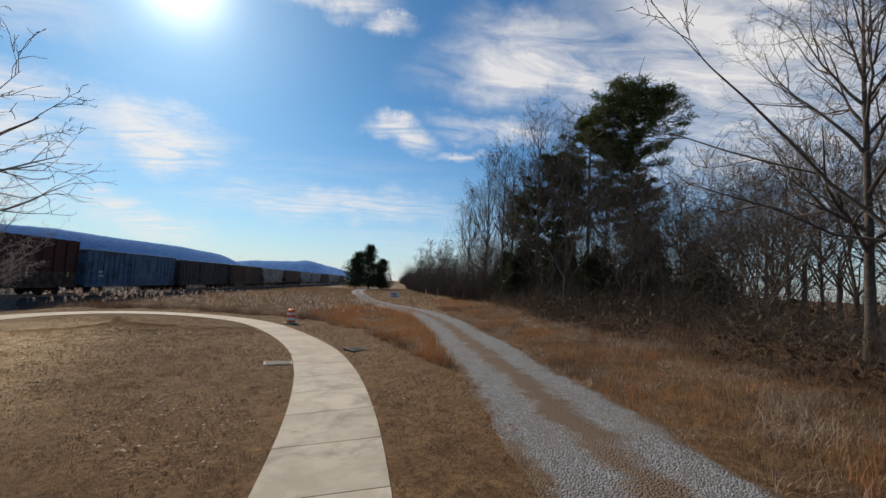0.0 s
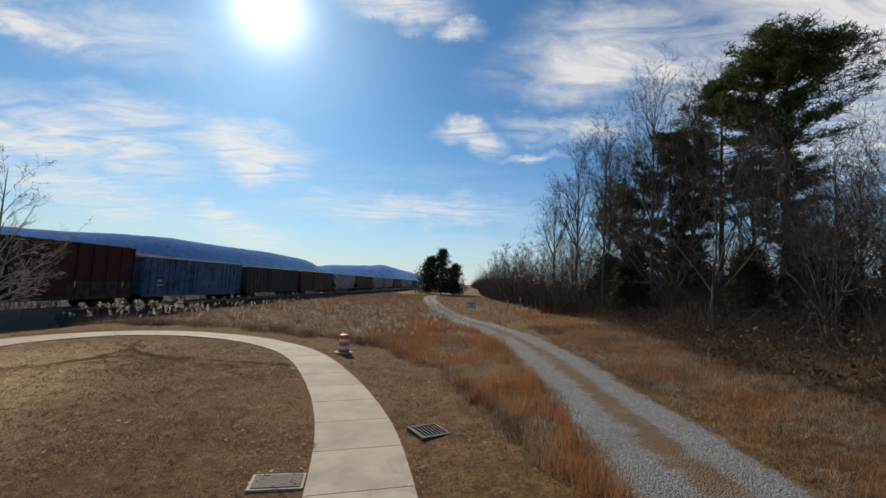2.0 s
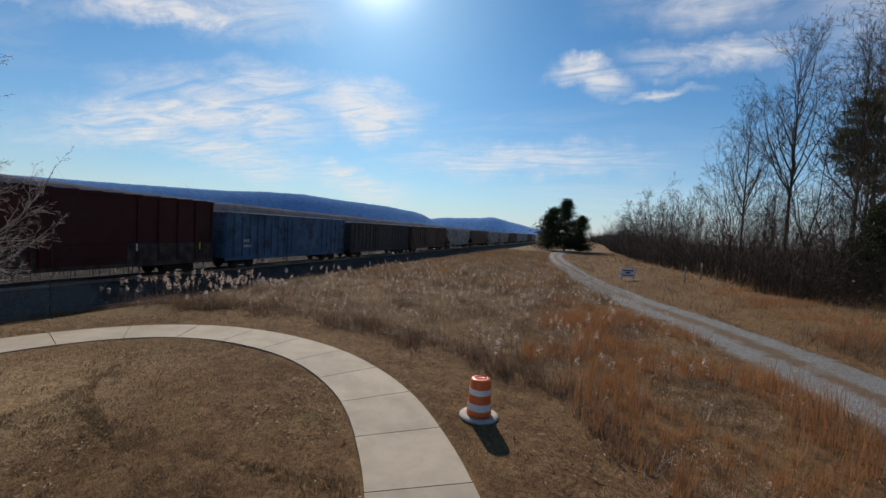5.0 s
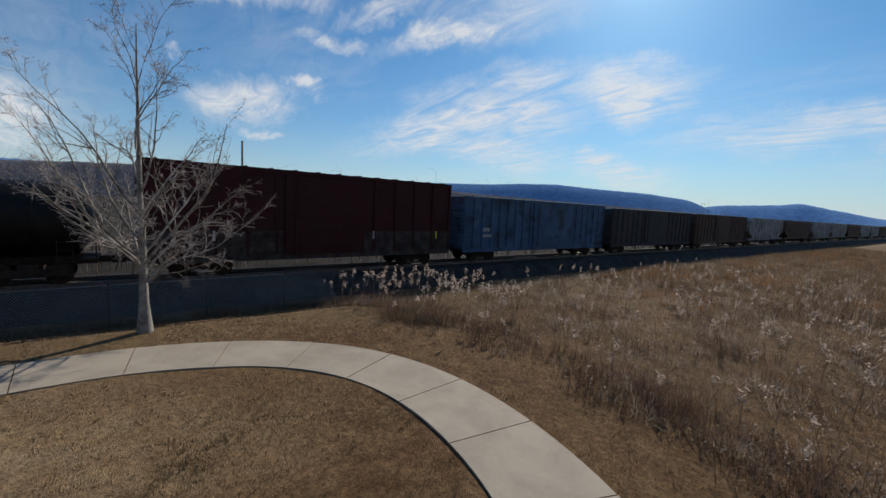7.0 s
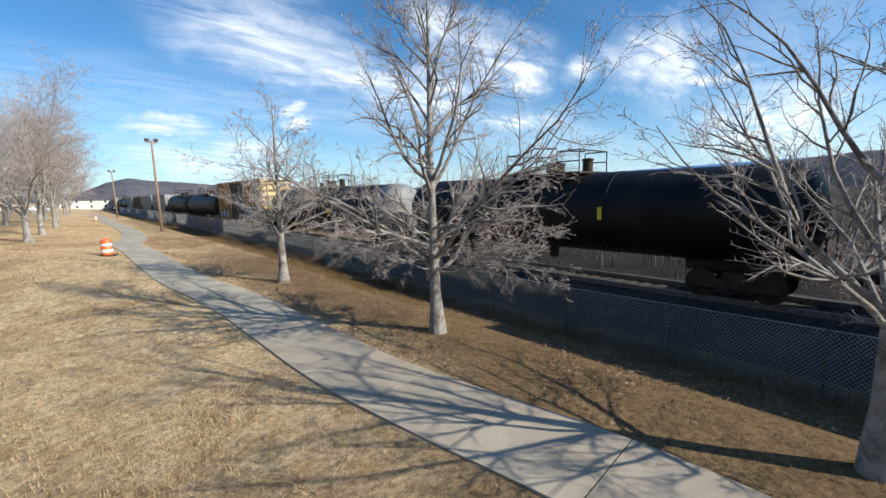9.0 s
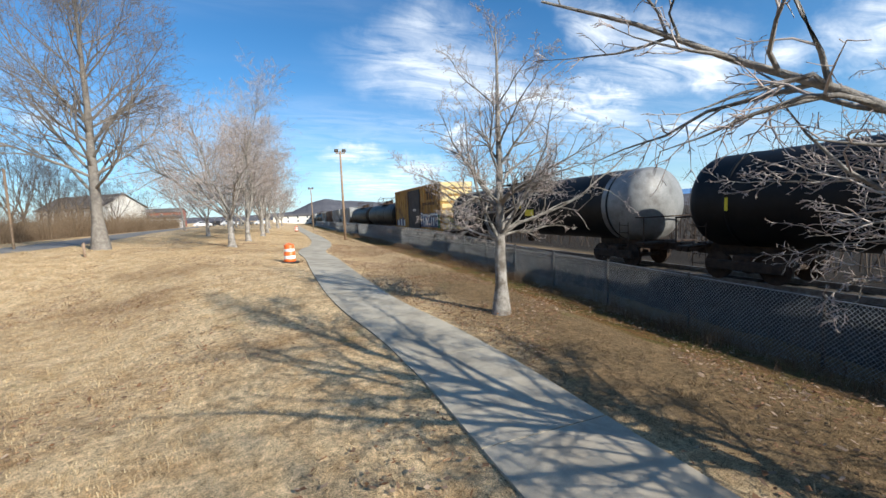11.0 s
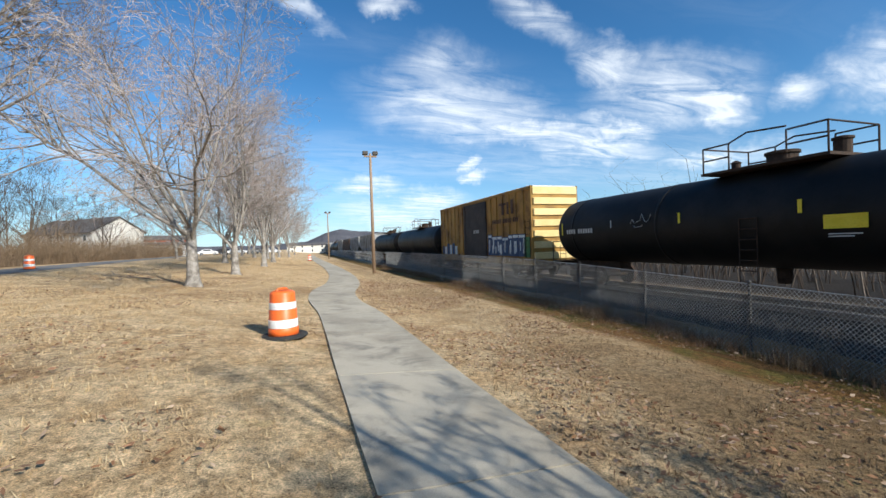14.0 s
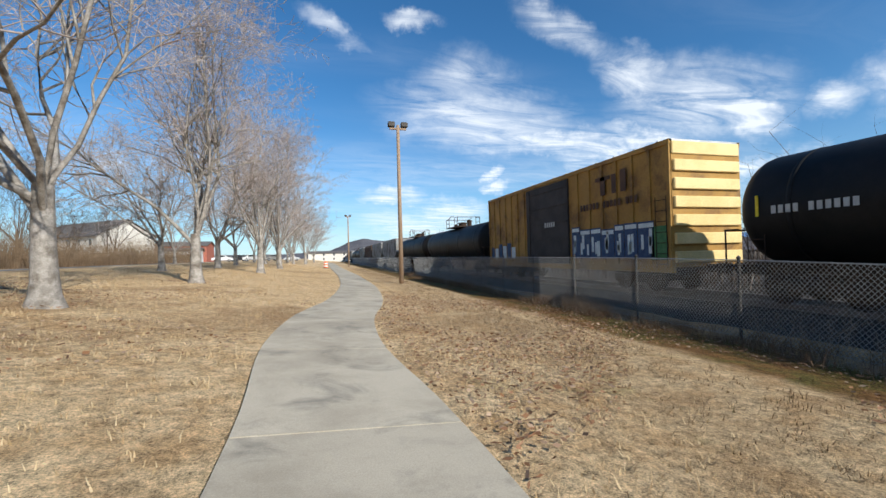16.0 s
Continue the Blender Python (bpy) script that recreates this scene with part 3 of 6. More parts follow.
def boxes(*rows, bevel=0.0):
    bm = bmesh.new()
    for r in rows:
        box(bm, *r, bevel=bevel)
    return bm


def rod(bm, a, b, r, sides=8, r2=None):
    a, b = Vector(a), Vector(b)
    d = b - a
    m = Matrix.Translation((a + b) / 2) @ d.to_track_quat("Z", "Y").to_matrix().to_4x4()
    bmesh.ops.create_cone(bm, cap_ends=True, segments=sides, radius1=r, radius2=r if r2 is None else r2, depth=d.length, matrix=m)
    return bm


def rods(rows, r, sides=6):
    bm = bmesh.new()
    for a, b in rows:
        rod(bm, a, b, r, sides)
    return bm


def lathe(profile, sides=24, axis="Z", bm=None, m=None):
    """A turned body: profile of (radius, height)."""
    bm = bm or bmesh.new()
    rings = []
    for r, h in profile:
        ring = []
        for i in range(sides):
            a = 2 * math.pi * i / sides
            co = Vector((r * math.cos(a), r * math.sin(a), h))
            if axis == "Y":
                co = Vector((r * math.cos(a), h, r * math.sin(a)))
            ring.append(bm.verts.new((m @ co) if m else co))
        rings.append(ring)
    for a, b in zip(rings, rings[1:]):
        for i in range(sides):
            j = (i + 1) % sides
            bm.faces.new((a[i], a[j], b[j], b[i]) if axis == "Z" else (a[j], a[i], b[i], b[j]))
    bm.faces.new(list(reversed(rings[0])) if axis == "Z" else rings[0])
    bm.faces.new(rings[-1] if axis == "Z" else list(reversed(rings[-1])))
    return bm


def spline(points, step):
    """Even points along a smooth line through the given points."""
    p = np.array(points, float)
    d = np.concatenate([[0], np.cumsum(np.linalg.norm(np.diff(p, axis=0), axis=1))])
    tang = np.gradient(p, d, axis=0)
    out = []
    for i in range(len(p) - 1):
        h = d[i + 1] - d[i]
        for t in np.linspace(0, 1, max(2, int(h / 0.1)), endpoint=False):
            out.append((2 * t**3 - 3 * t**2 + 1) * p[i] + (t**3 - 2 * t**2 + t) * h * tang[i] + (-2 * t**3 + 3 * t**2) * p[i + 1] + (t**3 - t**2) * h * tang[i + 1])
    out = np.array(out + [p[-1]])
    s = np.concatenate([[0], np.cumsum(np.linalg.norm(np.diff(out, axis=0), axis=1))])
    q = np.arange(0, s[-1], step)
    return np.stack([np.interp(q, s, out[:, i]) for i in range(2)], 1)


def normals(line):
    t = np.gradient(line, axis=0)
    t /= np.linalg.norm(t, axis=1, keepdims=True)
    return np.stack([-t[:, 1], t[:, 0]], 1)


def distance_to(line, x, y):
    """Distance of many places from a line of points."""
    best = np.full(len(x), 1e9)
    for px, py in line:
        best = np.minimum(best, (x - px) ** 2 + (y - py) ** 2)
    return np.sqrt(best)


# ---------------------------------------------------------------- ground, paths and railway bed
def axis(lo, hi, step, far):
    inner = np.arange(lo, hi + step / 2, step)
    out, v, d = [], 0.0, step
    while v < far:
        d *= 1.25
        v += d
        out.append(v)
    out = np.array(out)
    return np.concatenate([lo - out[::-1], inner, hi + out])


gx, gy = axis(-46, 30, 0.5, 4200), axis(-75, 115, 0.6, 4200)
X, Y = np.meshgrid(gx, gy, indexing="ij")
Z = ground_z(X, Y) + 0.014 * np.sin(X * 1.3 + np.sin(Y * 0.7)) * np.sin(Y * 1.1 + 0.5 * np.sin(X * 0.9)) * (np.abs(X) < 60)
n1 = len(gy)
ii, jj = np.meshgrid(np.arange(len(gx) - 1), np.arange(n1 - 1), indexing="ij")
b0 = ii * n1 + jj
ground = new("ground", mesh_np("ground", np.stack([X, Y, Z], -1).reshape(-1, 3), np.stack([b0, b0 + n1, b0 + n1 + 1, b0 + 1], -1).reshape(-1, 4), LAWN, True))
tagged(ground, "dormant straw-brown lawn and open ground", "ground", kind="structure")

WALK = [(-1.0, -14), (-1.2, -6), (-1.5, 3.8), (-2.0, 8), (-3.2, 13.8), (-4.1, 16.8), (-5.45, 20.0), (-7.05, 23.0), (-8.8, 25.8), (-10.6, 27.9), (-12.4, 29.25), (-14.0, 30.05),
        (-15.75, 30.5), (-17.4, 30.6), (-19.1, 30.3), (-20.55, 29.55), (-21.7, 28.35), (-22.45, 26.9), (-22.9, 25.2), (-22.95, 23.6), (-22.55, 20.6), (-22.25, 18.0), (-22.2, 14.2), (-22.15, 11),
        (-21.85, 8), (-21.55, 6.4), (-21.3, 4.5), (-21.15, 1.5), (-21.1, -2), (-21.1, -6), (-21.05, -9), (-20.85, -11.8), (-21.0, -14.8), (-21.8, -19.3), (-22.45, -26), (-22.8, -38), (-22.6, -60), (-22.6, -130)]
walk_line = spline(WALK, 0.125)
ROAD = [(2.2, -6.4), (2.9, -3), (3.1, 3), (3.15, 9), (3.0, 18), (2.8, 26), (2.2, 33), (1.0, 40), (-1.5, 49), (-5, 65), (-8, 85), (-10.5, 105), (-11.5, 125), (-9, 160), (0, 230)]
road_line = spline(ROAD, 0.5)
road_normal = normals(road_line)

# two worn gravel wheel tracks with a grassy strip between
rv = []
offs = np.linspace(-1.6, 1.6, 13)
hump = np.array([-0.035, 0.02, 0.03, 0.015, 0.015, 0.03, 0.05, 0.03, 0.015, 0.015, 0.03, 0.02, -0.035])
rng = np.random.default_rng(5)
for i, (p, n) in enumerate(zip(road_line, road_normal)):
    edge = 1 + 0.05 * math.sin(i * 0.31) + 0.03 * math.sin(i * 1.1)
    for o, h in zip(offs, hump):
        x, y = p - n * o * edge
        rv.append((x, y, gz(x, y) + 0.03 + h + 0.008 * rng.standard_normal()))
k = len(offs)
ii, jj = np.meshgrid(np.arange(len(road_line) - 1), np.arange(k - 1), indexing="ij")
b0 = ii * k + jj
road = new("road_gravel", mesh_np("road_gravel", rv, np.stack([b0, b0 + 1, b0 + k + 1, b0 + k], -1).reshape(-1, 4), GRAVEL, True))
across = road.data.uv_layers.new(name="across")
loop_v = np.empty(len(road.data.loops), np.int32)
road.data.loops.foreach_get("vertex_index", loop_v)
across.data.foreach_set("uv", np.stack([(loop_v % k) / (k - 1), (loop_v // k) * 0.5], 1).astype(np.float32).ravel())
tagged(road, "pale grey gravel lane with two wheel tracks", "road", kind="structure")

# the asphalt lane in the south-east
LANE = [(3.0, -5.0), (0.4, -8.5), (-2.2, -13), (-2.6, -19), (-1.8, -30), (0.5, -46), (3, -70), (5, -125)]
lane_line = spline(LANE, 1.0)
ln = normals(lane_line)
lv = []
for p, n in zip(lane_line, ln):
    for o in (-2.6, -1.3, 0, 1.3, 2.6):
        x, y = p + n * o
        lv.append((x, y, gz(x, y) + 0.05 - 0.012 * abs(o)))
ii, jj = np.meshgrid(np.arange(len(lane_line) - 1), np.arange(4), indexing="ij")
b0 = ii * 5 + jj
lane = new("road_asphalt", mesh_np("road_asphalt", lv, np.stack([b0, b0 + 5, b0 + 6, b0 + 1], -1).reshape(-1, 4), ASPHALT, True))
tagged(lane, "worn pale asphalt lane beside the park lawn", "road", kind="structure")

# railway bed: sloping grey ballast shoulder, level top, far shoulder
RAIL_Z, TRACK_X = 0.35, -33.3
bv, ys = [], np.arange(-360, 420.1, 1.2)
prof = [(-29.9, None), (-30.6, 0.12), (-31.2, 0.45), (-31.5, 0.60), (-31.9, 0.62), (-35.2, 0.62), (-35.8, 0.50), (-36.8, 0.1), (-38.0, -0.6)]
for y in ys:
    base = gz(-29.9, y) - 0.15
    for x, f in prof:
        z = base if f is None or f < 0 else base + f * (0.16 - base) / 0.62
        bv.append((x, y, z + 0.03 * rng.standard_normal() * (abs(x + 33.3) > 1.5)))
k = len(prof)
ii, jj = np.meshgrid(np.arange(len(ys) - 1), np.arange(k - 1), indexing="ij")
b0 = ii * k + jj
bed = new("ground_ballast", mesh_np("ground_ballast", bv, np.stack([b0, b0 + 1, b0 + k + 1, b0 + k], -1).reshape(-1, 4)[:, ::-1], BALLAST))
tagged(bed, "grey crushed-stone railway ballast bed", "railway bed", kind="structure")

track = thing("railway_track", (TRACK_X, 0, RAIL_Z), "steel rails on dark timber ties in ballast", "railway track", kind="structure")
for sx in (-0.75, 0.75):
    bm = boxes((sx - 0.07, -355, -0.17, sx + 0.07, 415, -0.15), (sx - 0.01, -355, -0.15, sx + 0.01, 415, -0.04), (sx - 0.036, -355, -0.04, sx + 0.036, 415, 0.0))
    part("rail", bm, STEEL, track)
bm = boxes((-1.3, -0.115, -0.30, 1.3, 0.115, -0.165), bevel=0.01)
tie_mesh = bpy.data.meshes.new("tie")
bm.to_mesh(tie_mesh)
bm.free()
tie_mesh.materials.append(TIE_WOOD)
for i in range(150):
    o = new("tie", tie_mesh)
    o.parent = track
    o.location = (0, -28 + i * 0.52, 0)

# ---------------------------------------------------------------- hills on the skyline
def ridge(name, points, dist, depth, mat, label, base=-30, bumps=0.06, seed=1):
    """A long wooded ridge through skyline points of (degrees west of +y, degrees up), as a rounded body."""
    g = np.random.default_rng(seed)
    az = np.arange(points[0][0], points[-1][0] + 0.01, 0.12)
    el = np.interp(az, [p[0] for p in points], [p[1] for p in points])
    k = 7
    ks = np.ones(k) / k
    el = np.convolve(np.pad(el, k // 2, mode="edge"), ks, "valid") + bumps * 0.5 * np.convolve(g.standard_normal(len(az) + 4), np.ones(5) / 5, "valid")
    rows = []
    for a, e in zip(az, el):
        h = dist * math.tan(radians(max(e, 0.02)))
        d = Vector((-math.sin(radians(a)), math.cos(radians(a)), 0))
        for f, u in ((-0.55, 0.0), (-0.38, 0.35), (-0.2, 0.72), (-0.08, 0.94), (0.0, 1.0), (0.3, 0.7), (0.6, 0.0)):
            rows.append((*(d * (dist + depth * f))[:2], base + (h - base) * u))
    n, k = len(az), 7
    ii, jj = np.meshgrid(np.arange(n - 1), np.arange(k - 1), indexing="ij")
    b0 = ii * k + jj
    ob = new(name, mesh_np(name, rows, np.stack([b0, b0 + 1, b0 + k + 1, b0 + k], -1).reshape(-1, 4), mat, True))
    return tagged(ob, label, "hill", kind="structure")


ridge("backdrop_ridge", [(17.5, 0.2), (20.5, 1.5), (22, 2.2), (26.6, 2.85), (32, 3.2), (37.2, 3.65), (42, 3.6), (46, 3.35), (59, 3.1), (70, 2.9), (100, 2.6), (130, 1.6), (140, 0.8)], 2600, 700, RIDGE, "long wooded ridge, blue with painted haze, on the skyline")
ridge("backdrop_hill_far", [(2, 0.2), (6.5, 0.95), (9, 1.5), (11.9, 2.15), (14, 1.9), (18.8, 1.7), (22, 1.2), (26, 0.3)], 3900, 700, RIDGE_FAR, "distant hill, pale blue with painted haze, beyond the railway", seed=2)
ridge("backdrop_hill_near", [(10, 0.5), (20, 1.0), (30, 1.5), (45, 2.2), (58, 2.9), (66, 3.5), (75, 3.5), (88, 3.3), (97, 2.7), (108, 1.8), (120, 1.4), (140, 1.1), (158, 0.8)], 520, 160, HILL_NEAR, "bare wooded hillside behind the train", bumps=0.09, seed=3)
ridge("backdrop_hill_south", [(150, 0.9), (158, 1.3), (166, 1.75), (169.5, 2.1), (172, 2.25), (174.3, 2.6), (176.5, 1.9), (178.5, 1.0), (184, 0.7), (200, 0.8), (225, 1.0)], 1500, 500, HILL_NEAR, "low wooded hill at the end of the railway", bumps=0.1, seed=4)


# ---------------------------------------------------------------- rolling stock
def wheelset_truck(car, y):
    """A two-axle freight truck under a car, centred at y."""
    t = part("truck", boxes((-1.05, y - 1.15, 0.30, -0.9, y + 1.15, 0.62), (0.9, y - 1.15, 0.30, 1.05, y + 1.15, 0.62), (-1.0, y - 0.3, 0.35, 1.0, y + 0.3, 0.8), bevel=0.04), RUST, car)
    for dy in (-0.86, 0.86):
        bm = bmesh.new()
        for sx in (-0.75, 0.75):
            m = Matrix.Translation((sx, y + dy, 0.42)) @ Matrix.Rotation(math.pi / 2, 4, "Y")
            lathe([(0.05, -0.1), (0.3, -0.09), (0.3, -0.05), (0.42, -0.07), (0.42, 0.05), (0.445, 0.07), (0.445, 0.09), (0.05, 0.1)], 16, bm=bm, m=m)
        rod(bm, (-0.75, y + dy, 0.42), (0.75, y + dy, 0.42), 0.08, 8)
        part("wheelset", bm, RUST, t)


def coupler(car, y, s):
    part("coupler", boxes((-0.15, y, 0.72, 0.15, y + s * 0.62, 0.98), (-0.22, y + s * 0.45, 0.68, 0.22, y + s * 0.68, 1.02), bevel=0.03), RUST, car)


def ladder(car, x, ya, yb, z, n, gap):
    """A grab-iron ladder: one stile that carries the other stile and each rung."""
    lad = part("ladder", rods([((x, ya, z - 0.12), (x, ya, z + (n - 1) * gap + 0.12))], 0.014, 5), RUST, car)
    part("stile", rods([((x, yb, z - 0.12), (x, yb, z + (n - 1) * gap + 0.12))], 0.014, 5), RUST, lad)
    for i in range(n):
        part("rung", rods([((x, ya, z + i * gap), (x, yb, z + i * gap))], 0.014, 5), RUST, lad)


def boxcar(name, y0, y1, top, body_mat, label, door=(0.36, 0.62), door_mat=None, ribs=22, roof_mat=None, band=None, end_mat=None):
    """A boxcar between y0 and y1; its origin is on the rail top at its middle."""
    L, h = (y1 - y0), top - RAIL_Z
    W, sill = 1.5, 0.9
    car = thing(name, (TRACK_X, (y0 + y1) / 2, RAIL_Z), label, "boxcar", "freight train")
    part("body", boxes((-W + 0.05, -L / 2, sill, W - 0.05, L / 2, h - 0.12)), body_mat, car)
    d0, d1 = -L / 2 + L * door[0], -L / 2 + L * door[1]
    rows = []
    for i in range(ribs + 1):
        y = -L / 2 + 0.08 + (L - 0.16) * i / ribs
        if not (d0 - 0.1 < y < d1 + 0.1):
            for s in (-1, 1):
                rows.append((s * (W - 0.06), y - 0.06, sill + 0.1, s * (W + 0.015), y + 0.06, h - 0.2))
    for r in rows:
        part("side_post", boxes(r), body_mat, car)
    for s in (-1, 1):
        dm = door_mat or body_mat
        dr = part("door", boxes((s * (W - 0.05), d0, sill + 0.05, s * (W + 0.05), d1, h - 0.3)), dm, car)
        n = 5
        for i in range(n):
            zc = sill + 0.5 + (h - sill - 1.1) * i / (n - 1)
            part("door_rib", boxes((s * (W + 0.045), d0 + 0.06, zc - 0.04, s * (W + 0.085), d1 - 0.06, zc + 0.04)), dm, dr)
        part("door_lock_bar", rods([((s * (W + 0.12), d0 + 0.5, sill + 0.1), (s * (W + 0.12), d0 + 0.5, h - 0.4))], 0.022), RUST, dr)
        part("side_sill", boxes((s * (W - 0.12), -L / 2, sill - 0.18, s * (W + 0.02), L / 2, sill + 0.08)), band or body_mat, car)
        part("top_chord", boxes((s * (W - 0.1), -L / 2, h - 0.22, s * (W + 0.025), L / 2, h - 0.06)), body_mat, car)
        if band:
            for j in range(2):
                part("grime_band", boxes((s * (W - 0.04), -L / 2 + 0.05 if j == 0 else d1 + 0.1, sill + 0.09, s * (W - 0.02), d0 - 0.1 if j == 0 else L / 2 - 0.05, sill + 1.25)), band, car)
    bm = bmesh.new()
    box(bm, -W, -L / 2, h - 0.12, W, L / 2, h - 0.05)
    for i in range(14):
        y = -L / 2 + L * (i + 0.5) / 14
        box(bm, -W + 0.05, y - 0.05, h - 0.06, W - 0.05, y + 0.05, h)
    part("roof", bm, roof_mat or ROOF_METAL, car)
    for s in (-1, 1):
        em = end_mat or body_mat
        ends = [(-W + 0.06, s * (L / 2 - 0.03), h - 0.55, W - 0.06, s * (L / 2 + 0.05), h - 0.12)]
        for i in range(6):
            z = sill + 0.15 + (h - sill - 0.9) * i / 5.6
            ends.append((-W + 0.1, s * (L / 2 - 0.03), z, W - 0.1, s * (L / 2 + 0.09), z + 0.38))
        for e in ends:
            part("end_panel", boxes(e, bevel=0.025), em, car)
        for sx in (-1, 1):
            ladder(car, sx * (W + 0.06), s * (L / 2 - 0.15), s * (L / 2 - 0.62), sill + 0.1, 7, 0.36)
        wheelset_truck(car, s * (L / 2 - 2.3))
        coupler(car, s * L / 2, s)
    part("underframe", boxes((-0.25, -L / 2 + 0.3, 0.62, 0.25, L / 2 - 0.3, sill)), RUST, car)
    return car


def tank_car(name, y0, y1, label, mat=None, radius=1.5, zc=2.5, simple=False):
    """A tank car with a dished-end shell, saddle, platform, rails and fittings on top."""
    mat = mat or BLACK_PAINT
    L = y1 - y0
    car = thing(name, (TRACK_X, (y0 + y1) / 2, RAIL_Z), label, "tank car", "freight train")
    e = 0.75
    prof = [(0.02, -L / 2)]
    for i in range(1, 9):
        a = math.pi / 2 * i / 8
        prof.append((radius * math.sin(a), -L / 2 + e * (1 - math.cos(a))))
    body = prof + [(radius * 0.997, -0.25 * L), (radius, 0.0), (radius * 0.997, 0.25 * L)] + [(r, -y) for r, y in reversed(prof)]
    bm = lathe(body, 40, "Y", m=Matrix.Translation((0, 0, zc)))
    part("shell", bm, mat, car, smooth=True)
    for y in (-L / 2 + 1.7, -L / 6, L / 6, L / 2 - 1.7):
        bm = lathe([(radius + 0.012, y - 0.06), (radius + 0.012, y + 0.06)], 40, "Y", m=Matrix.Translation((0, 0, zc)))
        part("seam_ring", bm, mat, car, smooth=True)
    for s in (-1, 1):
        part("stub_sill", boxes((-0.3, s * (L / 2 - 3.4), 0.7, 0.3, s * (L / 2 + 0.1), 1.08), (-1.35, s * (L / 2 - 0.4), 0.95, 1.35, s * (L / 2 + 0.15), 1.03), bevel=0.02), RUST, car)
        wheelset_truck(car, s * (L / 2 - 1.9))
        coupler(car, s * (L / 2 + 0.1), s)
        if not simple:
            rl = []
            for sx in (-1.35, 1.35):
                rl += [((sx, s * (L / 2 + 0.1), 1.0), (sx, s * (L / 2 + 0.1), 2.0)), ((sx, s * (L / 2 + 0.1), 2.0), (sx, s * (L / 2 - 0.3), 2.0))]
            rl += [((-1.35, s * (L / 2 + 0.12), 2.0), (1.35, s * (L / 2 + 0.12), 2.0))]
            part("end_rail", rods(rl, 0.025), RUST, car)
            for sx in (-1, 1):
                ladder(car, sx * 1.42, s * (L / 2 - 0.6), s * (L / 2 - 1.05), 0.5, 5, 0.3)
    z = zc + radius
    part("platform", boxes((-1.1, -1.75, z - 0.02, 1.1, 1.75, z + 0.06)), RUST, car)
    rl = []
    for sx in (-1.05, 1.05):
        for ya, yb in ((-1.7, -0.85), (0.75, 1.7)):
            rl += [((sx, ya, z), (sx, ya, z + 0.85)), ((sx, yb, z), (sx, yb, z + 0.85)), ((sx, ya, z + 0.85), (sx, yb, z + 0.85)), ((sx, ya, z + 0.45), (sx, yb, z + 0.45))]
        rl += [((sx, -0.85, z + 0.85), (sx, -0.3, z + 1.05)), ((sx, -0.3, z + 1.05), (sx, 0.75, z + 0.95))]
    for y in (-1.7, 1.7):
        rl += [((-1.05, y, z + 0.85), (1.05, y, z + 0.85))]
    part("platform_rail", rods(rl, 0.026), RUST, car)
    part("manway", lathe([(0.38, z - 0.05), (0.38, z + 0.38), (0.43, z + 0.38), (0.43, z + 0.46), (0.2, z + 0.5)], 18), RUST, car)
    part("valve_housing", lathe([(0.2, z - 0.05), (0.2, z + 0.5), (0.24, z + 0.5), (0.24, z + 0.56), (0.08, z + 0.6)], 14, m=Matrix.Translation((-0.2, 1.35, 0))), RUST, car)
    part("vent_valve", lathe([(0.13, z), (0.13, z + 0.34), (0.17, z + 0.34), (0.05, z + 0.42)], 12, m=Matrix.Translation((0.25, -1.2, 0))), RUST, car)
    if not simple:
        lad = [((1.53, y, 0.55), (1.53, y, zc)) for y in (-0.25, 0.25)] + [((1.53, -0.25, 0.7 + 0.3 * i), (1.53, 0.25, 0.7 + 0.3 * i)) for i in range(7)]
        part("side_ladder", rods(lad, 0.018, 5), RUST, car)
        part("outlet", lathe([(0.16, 0.55), (0.2, 0.7), (0.2, 1.05)], 12), RUST, car)
    return car


